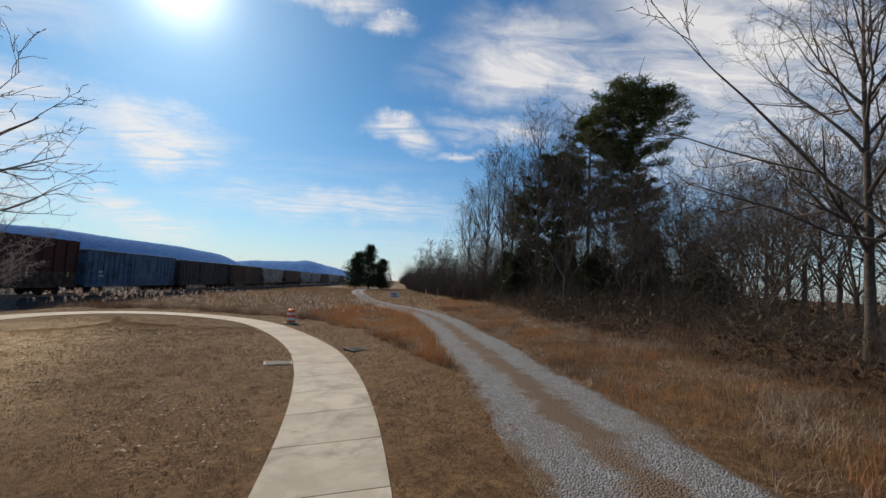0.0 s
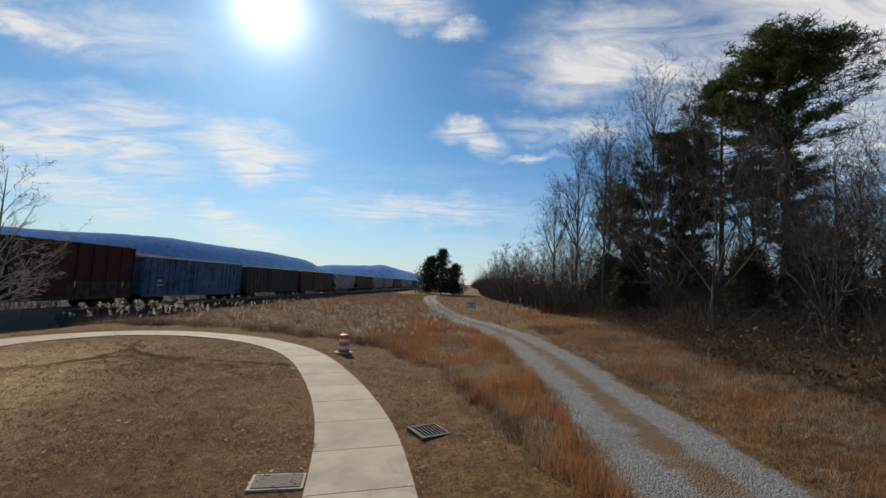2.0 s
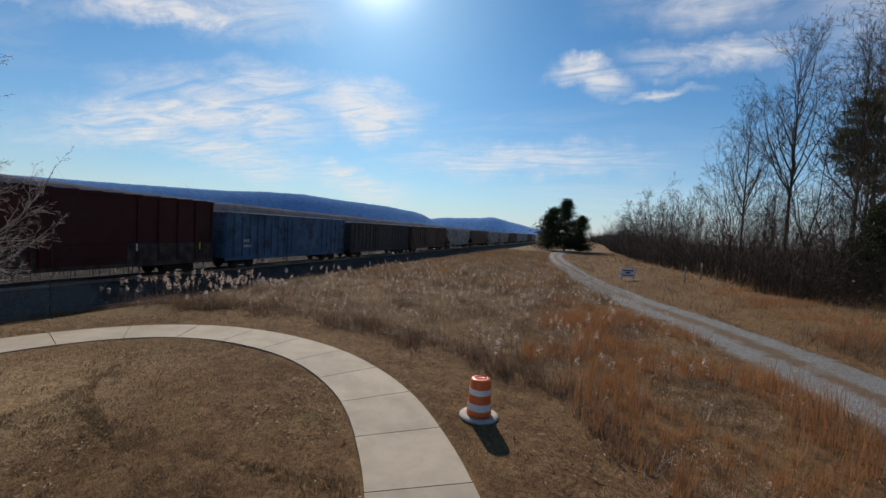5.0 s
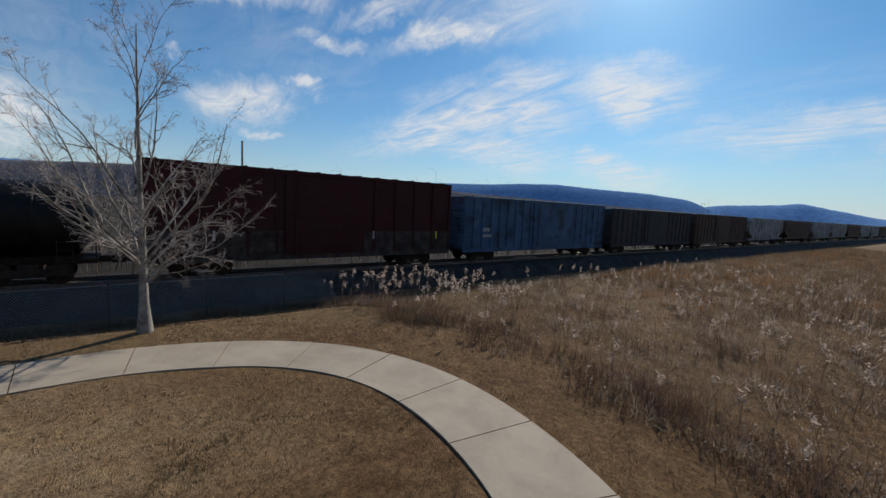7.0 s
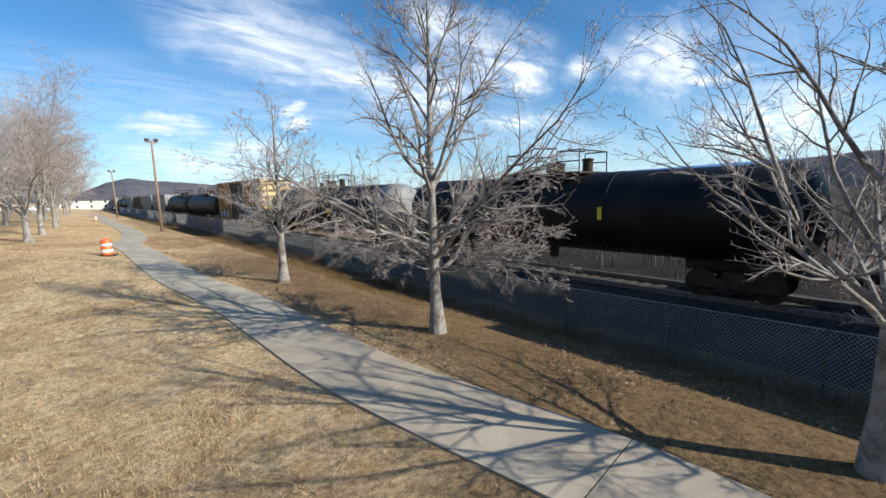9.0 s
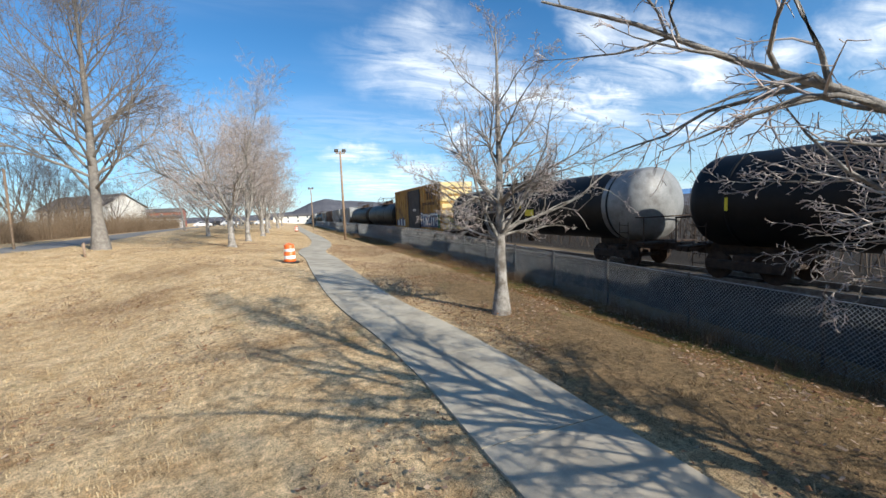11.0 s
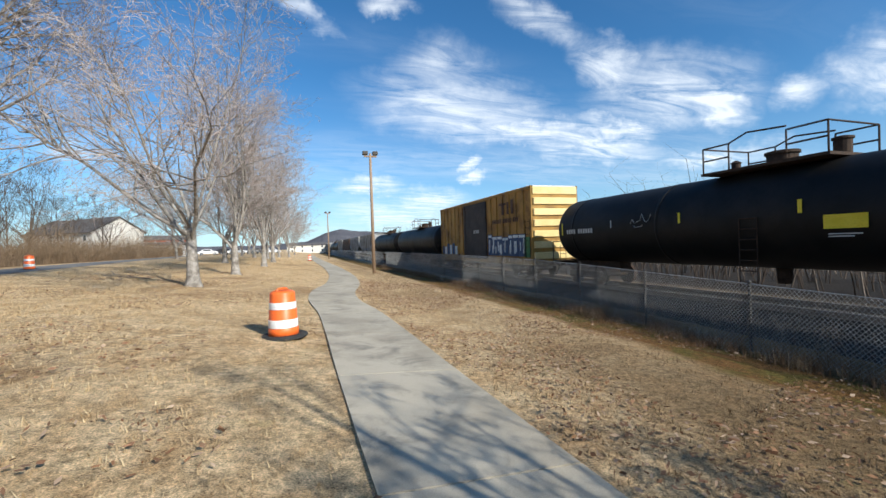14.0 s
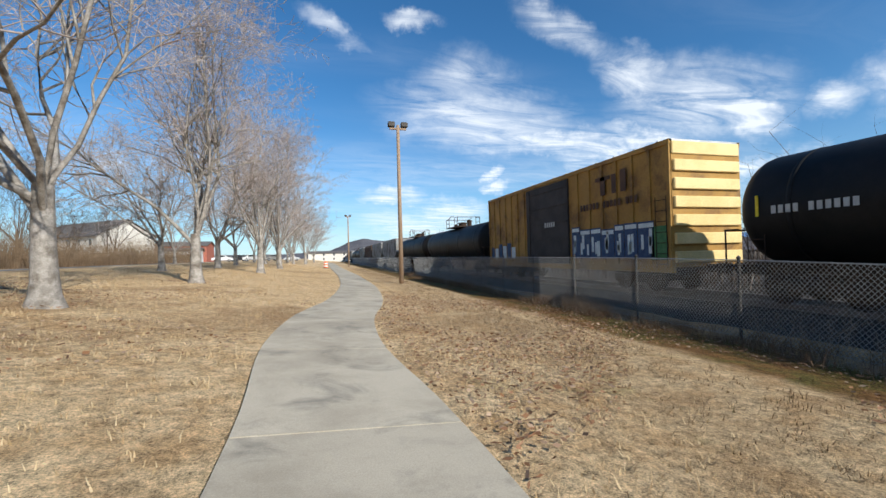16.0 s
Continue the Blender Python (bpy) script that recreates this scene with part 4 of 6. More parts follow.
def hopper(name, y0, y1, top, mat, label):
    """A covered hopper with sloped ends, side posts and a running board."""
    L, h, W = y1 - y0, top - RAIL_Z, 1.5
    car = thing(name, (TRACK_X, (y0 + y1) / 2, RAIL_Z), label, "hopper car", "freight train")
    bm = bmesh.new()
    side = [(-L / 2 + 0.2, h - 0.5), (-L / 2 + 0.2, 2.2), (-L / 2 + 2.6, 1.1), (L / 2 - 2.6, 1.1), (L / 2 - 0.2, 2.2), (L / 2 - 0.2, h - 0.5), (L / 2 - 0.8, h - 0.08), (-L / 2 + 0.8, h - 0.08)]
    a = [bm.verts.new((-W, y, z)) for y, z in side]
    b = [bm.verts.new((W, y, z)) for y, z in side]
    bm.faces.new(a)
    bm.faces.new(b[::-1])
    for i in range(len(side)):
        j = (i + 1) % len(side)
        bm.faces.new((a[j], a[i], b[i], b[j]))
    part("body", bm, mat, car)
    for i in range(13):
        y = -L / 2 + 0.5 + (L - 1.0) * i / 12
        for s in (-1, 1):
            part("side_post", boxes((s * (W - 0.01), y - 0.05, 1.25 if abs(y) < L / 2 - 2.6 else 2.1, s * (W + 0.06), y + 0.05, h - 0.5)), mat, car)
    part("running_board", boxes((-0.5, -L / 2 + 0.4, h - 0.08, 0.5, L / 2 - 0.4, h - 0.02)), ROOF_METAL, car)
    for y in (-L / 4, 0, L / 4):
        bm = bmesh.new()
        bmesh.ops.create_cone(bm, cap_ends=True, segments=4, radius1=1.6, radius2=0.5, depth=0.8, matrix=Matrix.Translation((0, y, 0.75)) @ Matrix.Rotation(math.pi, 4, "X") @ Matrix.Rotation(math.pi / 4, 4, "Z"))
        part("hopper_bay", bm, mat, car)
    for s in (-1, 1):
        part("side_sill", boxes((s * (W - 0.1), -L / 2, 0.95, s * (W + 0.02), L / 2, 1.2)), mat, car)
        part("end_sill", boxes((-W, s * (L / 2 - 0.25), 0.9, W, s * L / 2, 1.15)), mat, car)
        wheelset_truck(car, s * (L / 2 - 1.9))
        coupler(car, s * L / 2, s)
    return car


red = boxcar("boxcar", 25.7, 42.0, 5.55, RED_PAINT, "dark oxide-red boxcar with a grimy lower side", band=GRIME, roof_mat=RED_PAINT, ribs=12)
blue = boxcar("boxcar", 43.2, 60.0, 4.92, BLUE_PAINT, "faded blue boxcar with a worn galvanised roof", door=(0.42, 0.70), ribs=20)
boxcar("boxcar", 61.4, 78.8, 4.75, DARK_PAINT, "dark weathered boxcar with scrawled lower panels", ribs=18)
boxcar("boxcar", 80.0, 97.6, 4.75, BROWN_PAINT, "dark brown boxcar far down the train", ribs=18)
y = 99.0
for i in range(9):
    L = (17.5, 18.2, 16.8)[i % 3]
    hopper("hopper_car", y, y + L, 4.7, (GREY_PAINT, BROWN_PAINT, GREY_PAINT)[i % 3], ("grey covered hopper car", "brown covered hopper car", "grey covered hopper car")[i % 3])
    y += L + 1.3
tank_b = tank_car("tank_car", 7.0, 24.2, "long black tank car with a railed top platform")
tank_a = tank_car("tank_car", -14.2, 5.4, "black tank car with white stencils and a yellow placard")
e_ = [(1.508, 19.6 / 2 - 2.0), (1.508, 19.6 / 2 - 0.75)] + [(1.508 * math.cos(math.pi / 2 * i / 8), 19.6 / 2 - 0.75 + 0.756 * math.sin(math.pi / 2 * i / 8)) for i in range(1, 8)] + [(0.02, 19.6 / 2 + 0.006)]
part("end_cap", lathe(e_, 40, "Y", m=Matrix.Translation((0, 0, 2.5))), TANK_GREY, tank_a, "pale grey painted tank end", smooth=True)
yellow = boxcar("boxcar", -31.65, -16.05, 5.55, YELLOW_PAINT, "yellow boxcar with a black door and spray-painted lower side", door=(0.36, 0.62), door_mat=DARK_PAINT, roof_mat=ROOF_METAL, ribs=18, end_mat=SUNLIT_END_YELLOW)
tank_car("tank_car", -50.2, -33.2, "black tank car standing beyond the yellow boxcar")
tank_car("tank_car", -68.6, -51.6, "weathered black tank car in the line of wagons", simple=True)
y = -70.0
for i in range(13):
    L = (16.5, 17.5, 18.0)[i % 3]
    if i in (4, 5, 8):
        tank_car("tank_car", y - L, y, "black tank car far down the line", simple=True)
    else:
        hopper("hopper_car", y - L, y, 4.8, (GREY_PAINT, GREY_PAINT, BROWN_PAINT)[i % 3], ("pale grey covered hopper car", "pale grey covered hopper car", "rusty brown hopper car")[i % 3])
    y -= L + 1.3


# ---------------------------------------------------------------- trees
def grow(seed, height, radius, fork, limbs, spread=0.75, up=0.10, levels=(7, 6, 4), lean=0.05, ratio=0.62, stems=1, droop=0.0, twig=0.006, excurrent=True, start=0.3, limb_r=(0.32, 0.55), skirt=0, crook=1.0, reach=1.0, low=1.0):
    """Polylines of a leafless tree by level: list of (lines, radii)."""
    g = np.random.default_rng(seed)
    K = 10
    t = np.linspace(0, 1, K)
    trunk_h = height if excurrent else fork * 1.1
    wob = np.cumsum(g.normal(0, lean * 0.12 * trunk_h / K * 3, (K, 2)), axis=0)
    wob -= wob[0]
    line = np.stack([wob[:, 0], wob[:, 1], t * trunk_h], 1)[None]
    flare = 1 + 0.55 * np.exp(-t * trunk_h / 0.25)
    rad = (radius * flare * (1 - (0.93 if excurrent else 0.25) * t ** 0.9))[None]
    out = [(line, rad)]
    # main limbs
    if excurrent:
        f = np.sort(start + (0.93 - start) * g.uniform(0, 1, limbs) ** low)
        f[:3] = np.array([start, start + 0.02, start + 0.05])
    else:
        f = np.sort(g.uniform(0.72, 0.99, limbs))
    az = g.uniform(0, 2 * np.pi) + np.arange(limbs) * 2.4 + g.normal(0, 0.3, limbs)
    pos = np.stack([np.interp(f, t, line[0, :, i]) for i in range(3)], 1)
    pr = np.interp(f, t, rad[0])
    if excurrent:
        ln = reach * height * 0.52 * (1.02 - f * 0.72) * g.uniform(0.75, 1.15, limbs)
        incl = spread * (1.15 - 0.75 * f) + g.normal(0, 0.08, limbs)
        r0 = np.minimum(pr * 0.75, radius * 0.5 * (1.1 - 0.6 * f)) * limb_r[1] / 0.55
    else:
        ln = (height - fork) * g.uniform(0.75, 1.1, limbs)
        incl = spread * g.uniform(0.25, 1.1, limbs)
        r0 = pr * g.uniform(*limb_r, limbs)
    if skirt:
        fs = g.uniform(start, start + 0.16, skirt) if excurrent else g.uniform(0.6, 1.0, skirt)
        pos = np.concatenate([pos, np.stack([np.interp(fs, t, line[0, :, i]) for i in range(3)], 1) + np.stack([np.zeros(skirt), np.zeros(skirt), g.uniform(0, 0.0 if excurrent else 0.12 * height, skirt)], 1)])
        az = np.concatenate([az, g.uniform(0, 2 * np.pi, skirt)])
        incl = np.concatenate([incl, g.uniform(1.0, 1.55, skirt)])
        ln = np.concatenate([ln, height * g.uniform(0.22, 0.40, skirt)])
        r0 = np.concatenate([r0, radius * g.uniform(0.13, 0.24, skirt)])
    d = np.stack([np.cos(az) * np.sin(incl), np.sin(az) * np.sin(incl), np.cos(incl)], 1)
    K1 = 8
    for lev in range(len(levels) + 1):
        n = len(pos)
        ks = np.linspace(0, 1, K1)
        pts = np.empty((n, K1, 3))
        pts[:, 0] = pos
        dd = d.copy()
        step = ln / (K1 - 1)
        for k in range(1, K1):
            dd = dd + g.normal(0, crook * (0.10, 0.14, 0.18, 0.22)[min(lev, 3)], (n, 3))
            dd[:, 2] += up * (1.2 if lev < 2 else 0.5) - droop * k / K1 * (1 if lev > 0 else 0.3)
            dd /= np.linalg.norm(dd, axis=1, keepdims=True)
            pts[:, k] = pts[:, k - 1] + dd * step[:, None]
        rr = np.maximum(r0[:, None] * (1 - 0.86 * ks[None]), twig * 0.55)
        out.append((pts, rr))
        if lev == len(levels):
            break
        c = levels[lev]
        fr = g.uniform(0.22, 1.0, (n, c))
        fr[:, 0] = 0.97
        idx = fr * (K1 - 1)
        i0 = np.clip(idx.astype(int), 0, K1 - 2)
        w_ = (idx - i0)[..., None]
        ar = np.arange(n)[:, None]
        p0, p1 = pts[ar, i0], pts[ar, i0 + 1]
        pos = (p0 * (1 - w_) + p1 * w_).reshape(-1, 3)
        tan = (p1 - p0)
        tan /= np.linalg.norm(tan, axis=2, keepdims=True) + 1e-9
        side = np.cross(tan, g.normal(0, 1, (n, c, 3)))
        side /= np.linalg.norm(side, axis=2, keepdims=True) + 1e-9
        ang = g.uniform(0.45, 0.95, (n, c, 1))
        d = (tan * np.cos(ang) + side * np.sin(ang)).reshape(-1, 3)
        ln = (ln[:, None] * ratio * (1.1 - 0.55 * fr) * g.uniform(0.7, 1.2, (n, c))).ravel()
        r0 = np.maximum((r0[:, None] * (1 - 0.86 * fr) * 0.7).ravel(), twig)
        K1 = (8, 6, 4, 3, 3)[min(lev + 1, 4)]
    return out


def bare_tree(name, seed, at, label, bark, twigs, group="", turn=0.0, **kw):
    levels = grow(seed, **kw)
    ob = thing(name, at, label, "tree", group, turn=turn)
    wood = merge([tubes(l, r, s) for (l, r), s in zip(levels[:3], (10, 6, 4))])
    part("trunk", mesh_np("trunk", *wood, bark, True), bark, ob)
    crown = merge([tubes(l, r, 3) for l, r in levels[3:]])
    part("crown", mesh_np("crown", *crown, twigs), twigs, ob)
    return ob


def at(x, y, sink=0.05):
    return (x, y, gz(x, y) - sink)


ROW = "trees along the fence"
bare_tree("park_tree", 11, at(-25.4, 25.6), "young leafless tree with upswept limbs beside the sidewalk", BARK_PALE, TWIG_PALE, ROW,
          height=8.7, radius=0.14, fork=1.5, limbs=21, spread=0.78, up=0.03, levels=(12, 7, 4), start=0.17, skirt=6, ratio=0.36, limb_r=(0.38, 0.36), twig=0.005, crook=1.3, reach=1.22, low=1.6)
bare_tree("park_tree", 23, at(-25.1, 17.3), "leafless pale-barked tree with dense fine twigs", BARK_PALE, TWIG_PALE, ROW,
          height=9.3, radius=0.17, fork=1.7, limbs=27, spread=0.98, up=0.025, levels=(14, 8, 4), ratio=0.36, start=0.17, skirt=26, limb_r=(0.34, 0.44), twig=0.0055, crook=1.5, reach=1.25, low=1.5)
bare_tree("park_tree", 37, at(-24.6, 7.65), "leafless pale-barked tree with a knotted trunk and spreading limbs", BARK_PALE, TWIG_PALE, ROW,
          height=7.6, radius=0.185, fork=2.1, limbs=20, spread=1.02, up=0.04, levels=(13, 7, 4), ratio=0.40, start=0.26, skirt=14, limb_r=(0.34, 0.33), twig=0.0055, crook=1.6, reach=1.15, low=1.5)
bare_tree("park_tree", 41, at(-8.8, -12.9), "tall leafless tree with a straight dark trunk", BARK_GREY, TWIG_GREY, "park trees",
          height=16.5, radius=0.34, fork=4, limbs=50, spread=1.1, up=0.05, levels=(10, 7, 3), limb_r=(0.2, 0.30), start=0.2, twig=0.008)
e1 = bare_tree("park_tree", 53, at(-15.6, -15.0), "leafless pale tree with a forked trunk on the lawn", BARK_PALE, TWIG_PALE, "park trees",
               height=12.0, radius=0.23, fork=2.2, limbs=8, spread=0.85, up=0.04, levels=(19, 10, 5), ratio=0.48, excurrent=False, twig=0.0075, limb_r=(0.28, 0.5), crook=1.5)
e2 = bare_tree("park_tree", 67, at(-16.0, -23.4), "leafless twin-stemmed pale tree with hanging twigs", BARK_PALE, TWIG_PALE, "park trees",
               height=11.5, radius=0.22, fork=1.8, limbs=8, spread=0.85, up=0.03, levels=(19, 10, 5), ratio=0.48, excurrent=False, droop=0.10, twig=0.0075, limb_r=(0.28, 0.5), crook=1.5)
e3 = bare_tree("park_tree", 68, at(-17.5, -84.0), "distant leafless pale tree along the sidewalk", BARK_PALE, TWIG_PALE, "park trees",
               height=12.0, radius=0.21, fork=1.8, limbs=8, spread=0.72, up=0.05, levels=(11, 7, 3), ratio=0.46, excurrent=False, twig=0.012)
bare_tree("park_tree", 59, at(-7.6, 3.4), "leafless lawn tree with long level branches", BARK_PALE, TWIG_GREY, "park trees",
          height=8.5, radius=0.15, fork=2.0, limbs=16, spread=1.25, up=0.03, levels=(6, 5, 3), start=0.3, twig=0.006)
for i, (x, y, s) in enumerate([(-11.1, -34.7, 0.85), (-16.6, -36.0, 1.05), (-12.4, -43.0, 1.05), (-16.6, -48.5, 1.1), (-11.3, -56, 0.95), (-15.1, -62, 1.0), (-12.5, -70, 1.1), (-16, -76, 1.0), (-14, -90, 1.05), (-17, -100, 1.0), (-9, -84, 1.0), (-13, -112, 1.1), (-18, -125, 1.0), (-8, -105, 1.0), (-3.5, -62, 0.9)]):
    o = copy_thing((e1, e2)[i % 2] if y > -60 else e3, pose(x, y, gz(x, y) - 0.05, 0, 0, 77 * i))
    o.scale = (s, s, s)

# the woods: leafless trees east of the gravel lane
BIG = bare_tree("woodland_tree", 71, at(14.3, 9.3), "leafless tree with ascending dark limbs at the thicket's edge", BARK_DARK, TWIG_GREY, "woodland trees",
                height=14.0, radius=0.17, fork=4.0, limbs=26, spread=0.85, up=0.10, levels=(8, 6, 3), start=0.26, twig=0.007, crook=1.3)
w1 = bare_tree("woodland_tree", 83, at(17.0, 49.0), "tall slender leafless woodland tree", BARK_DARK, TWIG_DARK, "woodland trees",
               height=23.5, radius=0.22, fork=8, limbs=22, spread=0.7, up=0.09, levels=(6, 5, 3), start=0.35, twig=0.012)
w2 = bare_tree("woodland_tree", 97, at(27.0, 30.0), "crooked leafless woodland tree", BARK_DARK, TWIG_DARK, "woodland trees",
               height=13.0, radius=0.2, fork=4, limbs=7, spread=0.8, up=0.06, levels=(7, 6, 4), excurrent=False, twig=0.010, lean=0.3)
w3 = bare_tree("woodland_tree", 101, at(22.0, 20.0), "small leafless thicket tree with several limbs", BARK_DARK, TWIG_DARK, "woodland trees",
               height=8.5, radius=0.12, fork=1.4, limbs=9, spread=0.7, up=0.06, levels=(6, 6, 4), excurrent=False, twig=0.008, lean=0.3)
w4 = bare_tree("woodland_tree", 103, at(30.0, 64.0), "leafless woodland tree in the far woods", BARK_DARK, TWIG_DARK, "woodland trees",
               height=12.0, radius=0.17, fork=3, limbs=7, spread=0.75, up=0.06, levels=(5, 5, 3), excurrent=False, twig=0.016, lean=0.3)
w5 = bare_tree("woodland_tree", 107, at(26.0, 70.0), "slender leafless tree in the far woods", BARK_DARK, TWIG_DARK, "woodland trees",
               height=11.0, radius=0.14, fork=3, limbs=14, spread=0.8, up=0.08, levels=(5, 4, 2), start=0.25, twig=0.014)
rng = np.random.default_rng(17)
spots = [(13.5, 53, 1, .85), (20, 47, 1, .95), (24, 45, 1, .8), (16, 43, 3, 1.3), (21, 40, 2, 1.1), (31, 38, 2, 1.2), (34, 30, 2, 1.1), (28, 22, 2, .9), (33, 20, 2, 1.0), (24, 33, 3, 1.3), (18, 30, 3, 1.2), (17, 22, 3, 1.0), (16, 15, 3, 1.0), (19, 11, 3, 1.1), (24, 12, 2, .8), (29, 10, 2, .8), (18, 4, 3, 1.0), (36, 48, 1, .7), (40, 40, 2, 1.2), (14, 60, 3, 1.3), (16, 75, 1, 1.08), (19.5, 70, 1, 1.0), (13.6, 81, 1, .85), (23, 66, 1, 1.0), (25, 79, 1, 1.08)]
for i, (x, y, kind, s) in enumerate(spots):
    o = copy_thing((w1, w2, w3)[kind - 1], pose(x, y, gz(x, y) - 0.05, 0, 0, 61 * i + 20))
    o.scale = (s, s, s)
for i in range(46):
    y = 58 + 4.2 * i + rng.uniform(-1.5, 1.5)
    x = 12 + 0.02 * (y - 60) + rng.uniform(0, 1) ** 1.5 * 16 - 0.035 * max(0, y - 90)
    s = rng.uniform(0.8, 1.25) * (1.15 if i % 3 else 0.62)
    o = copy_thing((w4, w5, w4, w5)[i % 4], pose(x, y, gz(x, y) - 0.05, 0, 0, rng.uniform(0, 360)))
    o.scale = (s, s, s * rng.uniform(0.85, 1.1))
for i in range(34):
    x, y = 15 + rng.uniform(0, 1) * 26, rng.uniform(-4, 62)
    s = rng.uniform(0.75, 1.2)
    o = copy_thing((w4, w5)[i % 2], pose(x, y, gz(x, y) - 0.05, 0, 0, rng.uniform(0, 360)))
    o.scale = (s, s, s)
for i in range(28):
    y = 2 - 4.1 * i + rng.uniform(-1.5, 1.5)
    x = 7.5 + rng.uniform(0, 1) ** 1.3 * 14 - 0.03 * y
    s = rng.uniform(0.75, 1.15)
    o = copy_thing((w4, w5, w4)[i % 3], pose(x, y, gz(x, y) - 0.05, 0, 0, rng.uniform(0, 360)))
    o.scale = (s, s, s)


def conifer(name, seed, at_, height, radius, crown_from, crown_r, label, needles, shape, group="conifers", tufts=2600, tuft=0.5):
    """A pine or cedar: trunk, whorled limbs, and many needle tufts, each of a few crossed slivers."""
    g = np.random.default_rng(seed)
    ob = thing(name, at_, label, "tree", group)
    t = np.linspace(0, 1, 12)
    wob = np.cumsum(g.normal(0, 0.10, (12, 2)), axis=0)
    wob -= wob[0]
    line = np.stack([wob[:, 0], wob[:, 1], t * height], 1)[None]
    rad = (radius * (1 - 0.9 * t) + 0.02)[None]
    n = 85 if shape == "pine" else 170
    f = g.uniform(crown_from, 0.98, n)
    u = (f - crown_from) / (1 - crown_from)
    reach = crown_r * (np.sin(np.pi * np.clip(0.18 + 0.78 * u, 0, 1)) ** 0.8 if shape == "pine" else (1 - u) ** 0.75 + 0.06) * g.uniform(0.62, 1.05, n)
    az = g.uniform(0, 2 * np.pi, n)
    K = 6
    ks = np.linspace(0, 1, K)
    p0 = np.stack([np.interp(f, t, line[0, :, i]) for i in range(3)], 1)
    rise = g.uniform(0.05, 0.5, n) if shape == "pine" else g.uniform(-0.05, 0.35, n)
    limb = p0[:, None] + ks[None, :, None] * (reach[:, None] * np.stack([np.cos(az), np.sin(az)], 1) @ np.eye(2, 3))[:, None, :]
    limb[..., 2] += (ks ** 1.4)[None] * (rise * reach)[:, None]
    limb[:, 1:] += g.normal(0, 0.10, (n, K - 1, 3)) * (0.06 * crown_r + 0.1)
    lr = np.maximum(radius * 0.28 * (1 - 0.85 * ks)[None] * (1.1 - u)[:, None], 0.012)
    part("trunk", mesh_np("trunk", *merge([tubes(line, rad, 10), tubes(limb, lr, 5)]), BARK_DARK, True), BARK_DARK, ob)
    which = g.integers(0, n, tufts)
    s = np.clip(0.45 + 0.22 * g.integers(0, 4, tufts) - 0.05 * (which % 3) + g.normal(0, 0.03, tufts), 0.1, 1.05) if shape == "pine" else g.uniform(0.1, 1.05, tufts)
    idx = np.clip(s * (K - 1), 0, K - 1.001)
    i0 = idx.astype(int)
    fr = (idx - i0)[:, None]
    c = limb[which, i0] * (1 - fr) + limb[which, np.minimum(i0 + 1, K - 1)] * fr
    c = c + g.normal(0, 1, (tufts, 3)) * (np.array([0.36, 0.36, 0.22]) if shape == "pine" else np.array([0.6, 0.6, 0.4])) * (0.14 * crown_r + 0.2)
    b = 5
    d = g.normal(0, 1, (tufts, b, 3))
    d[..., 2] = np.abs(d[..., 2]) * 0.7 + 0.1
    d /= np.linalg.norm(d, axis=2, keepdims=True)
    sidev = np.cross(d, g.normal(0, 1, (tufts, b, 3)))
    sidev /= np.linalg.norm(sidev, axis=2, keepdims=True)
    ln = tuft * g.uniform(0.6, 1.2, (tufts, b, 1))
    a0 = c[:, None] - sidev * 0.05 * ln
    a1 = c[:, None] + sidev * 0.05 * ln
    a2 = c[:, None] + d * ln + sidev * 0.05 * ln
    a3 = c[:, None] + d * ln - sidev * 0.05 * ln
    v = np.stack([a0, a1, a2, a3], 2).reshape(-1, 3)
    fq = np.arange(len(v)).reshape(-1, 4)
    part("crown", mesh_np("crown", v, fq, needles), needles, ob)
    return ob


conifer("pine_tree", 3, at(28.7, 46.6), 29.2, 0.36, 0.58, 6.4, "tall pine with a high irregular crown and bare trunk", NEEDLES, "pine", tufts=12000, tuft=0.42)
conifer("pine_tree", 5, at(24.2, 50.0), 25.5, 0.28, 0.42, 5.2, "dense green pine among leafless trees", NEEDLES, "pine", tufts=10500, tuft=0.42)
conifer("pine_tree", 8, at(20.3, 51.5), 20.5, 0.24, 0.25, 4.6, "lower dark pine at the edge of the woods", CEDAR, "pine", tufts=10500, tuft=0.40)
conifer("pine_tree", 9, at(33.0, 53.0), 19.5, 0.24, 0.45, 4.2, "dark pine behind the leafless trees", CEDAR, "pine", tufts=7000, tuft=0.4)
conifer("pine_tree", 10, at(23.0, 74.0), 20.5, 0.24, 0.45, 4.0, "dark pine standing among tall leafless trees", NEEDLES, "pine", tufts=4000, tuft=0.45)
conifer("cedar_tree", 12, at(-10.8, 150), 15.6, 0.3, 0.04, 6.0, "dark bushy cedar standing beside the gravel lane", CEDAR, "cedar", tufts=4200, tuft=0.62)
conifer("cedar_tree", 13, at(-15.4, 149), 12.6, 0.3, 0.04, 6.4, "dark bushy cedar with a rounded outline", CEDAR, "cedar", tufts=4200, tuft=0.62)
conifer("cedar_tree", 14, at(-6.4, 153), 10.6, 0.3, 0.04, 5.2, "low dark cedar beside the lane", CEDAR, "cedar", tufts=3200, tuft=0.62)
cd = conifer("cedar_tree", 15, at(16.5, 52.0), 7.5, 0.14, 0.03, 2.6, "dark young cedar in the understorey", CEDAR, "cedar", tufts=3600, tuft=0.5)
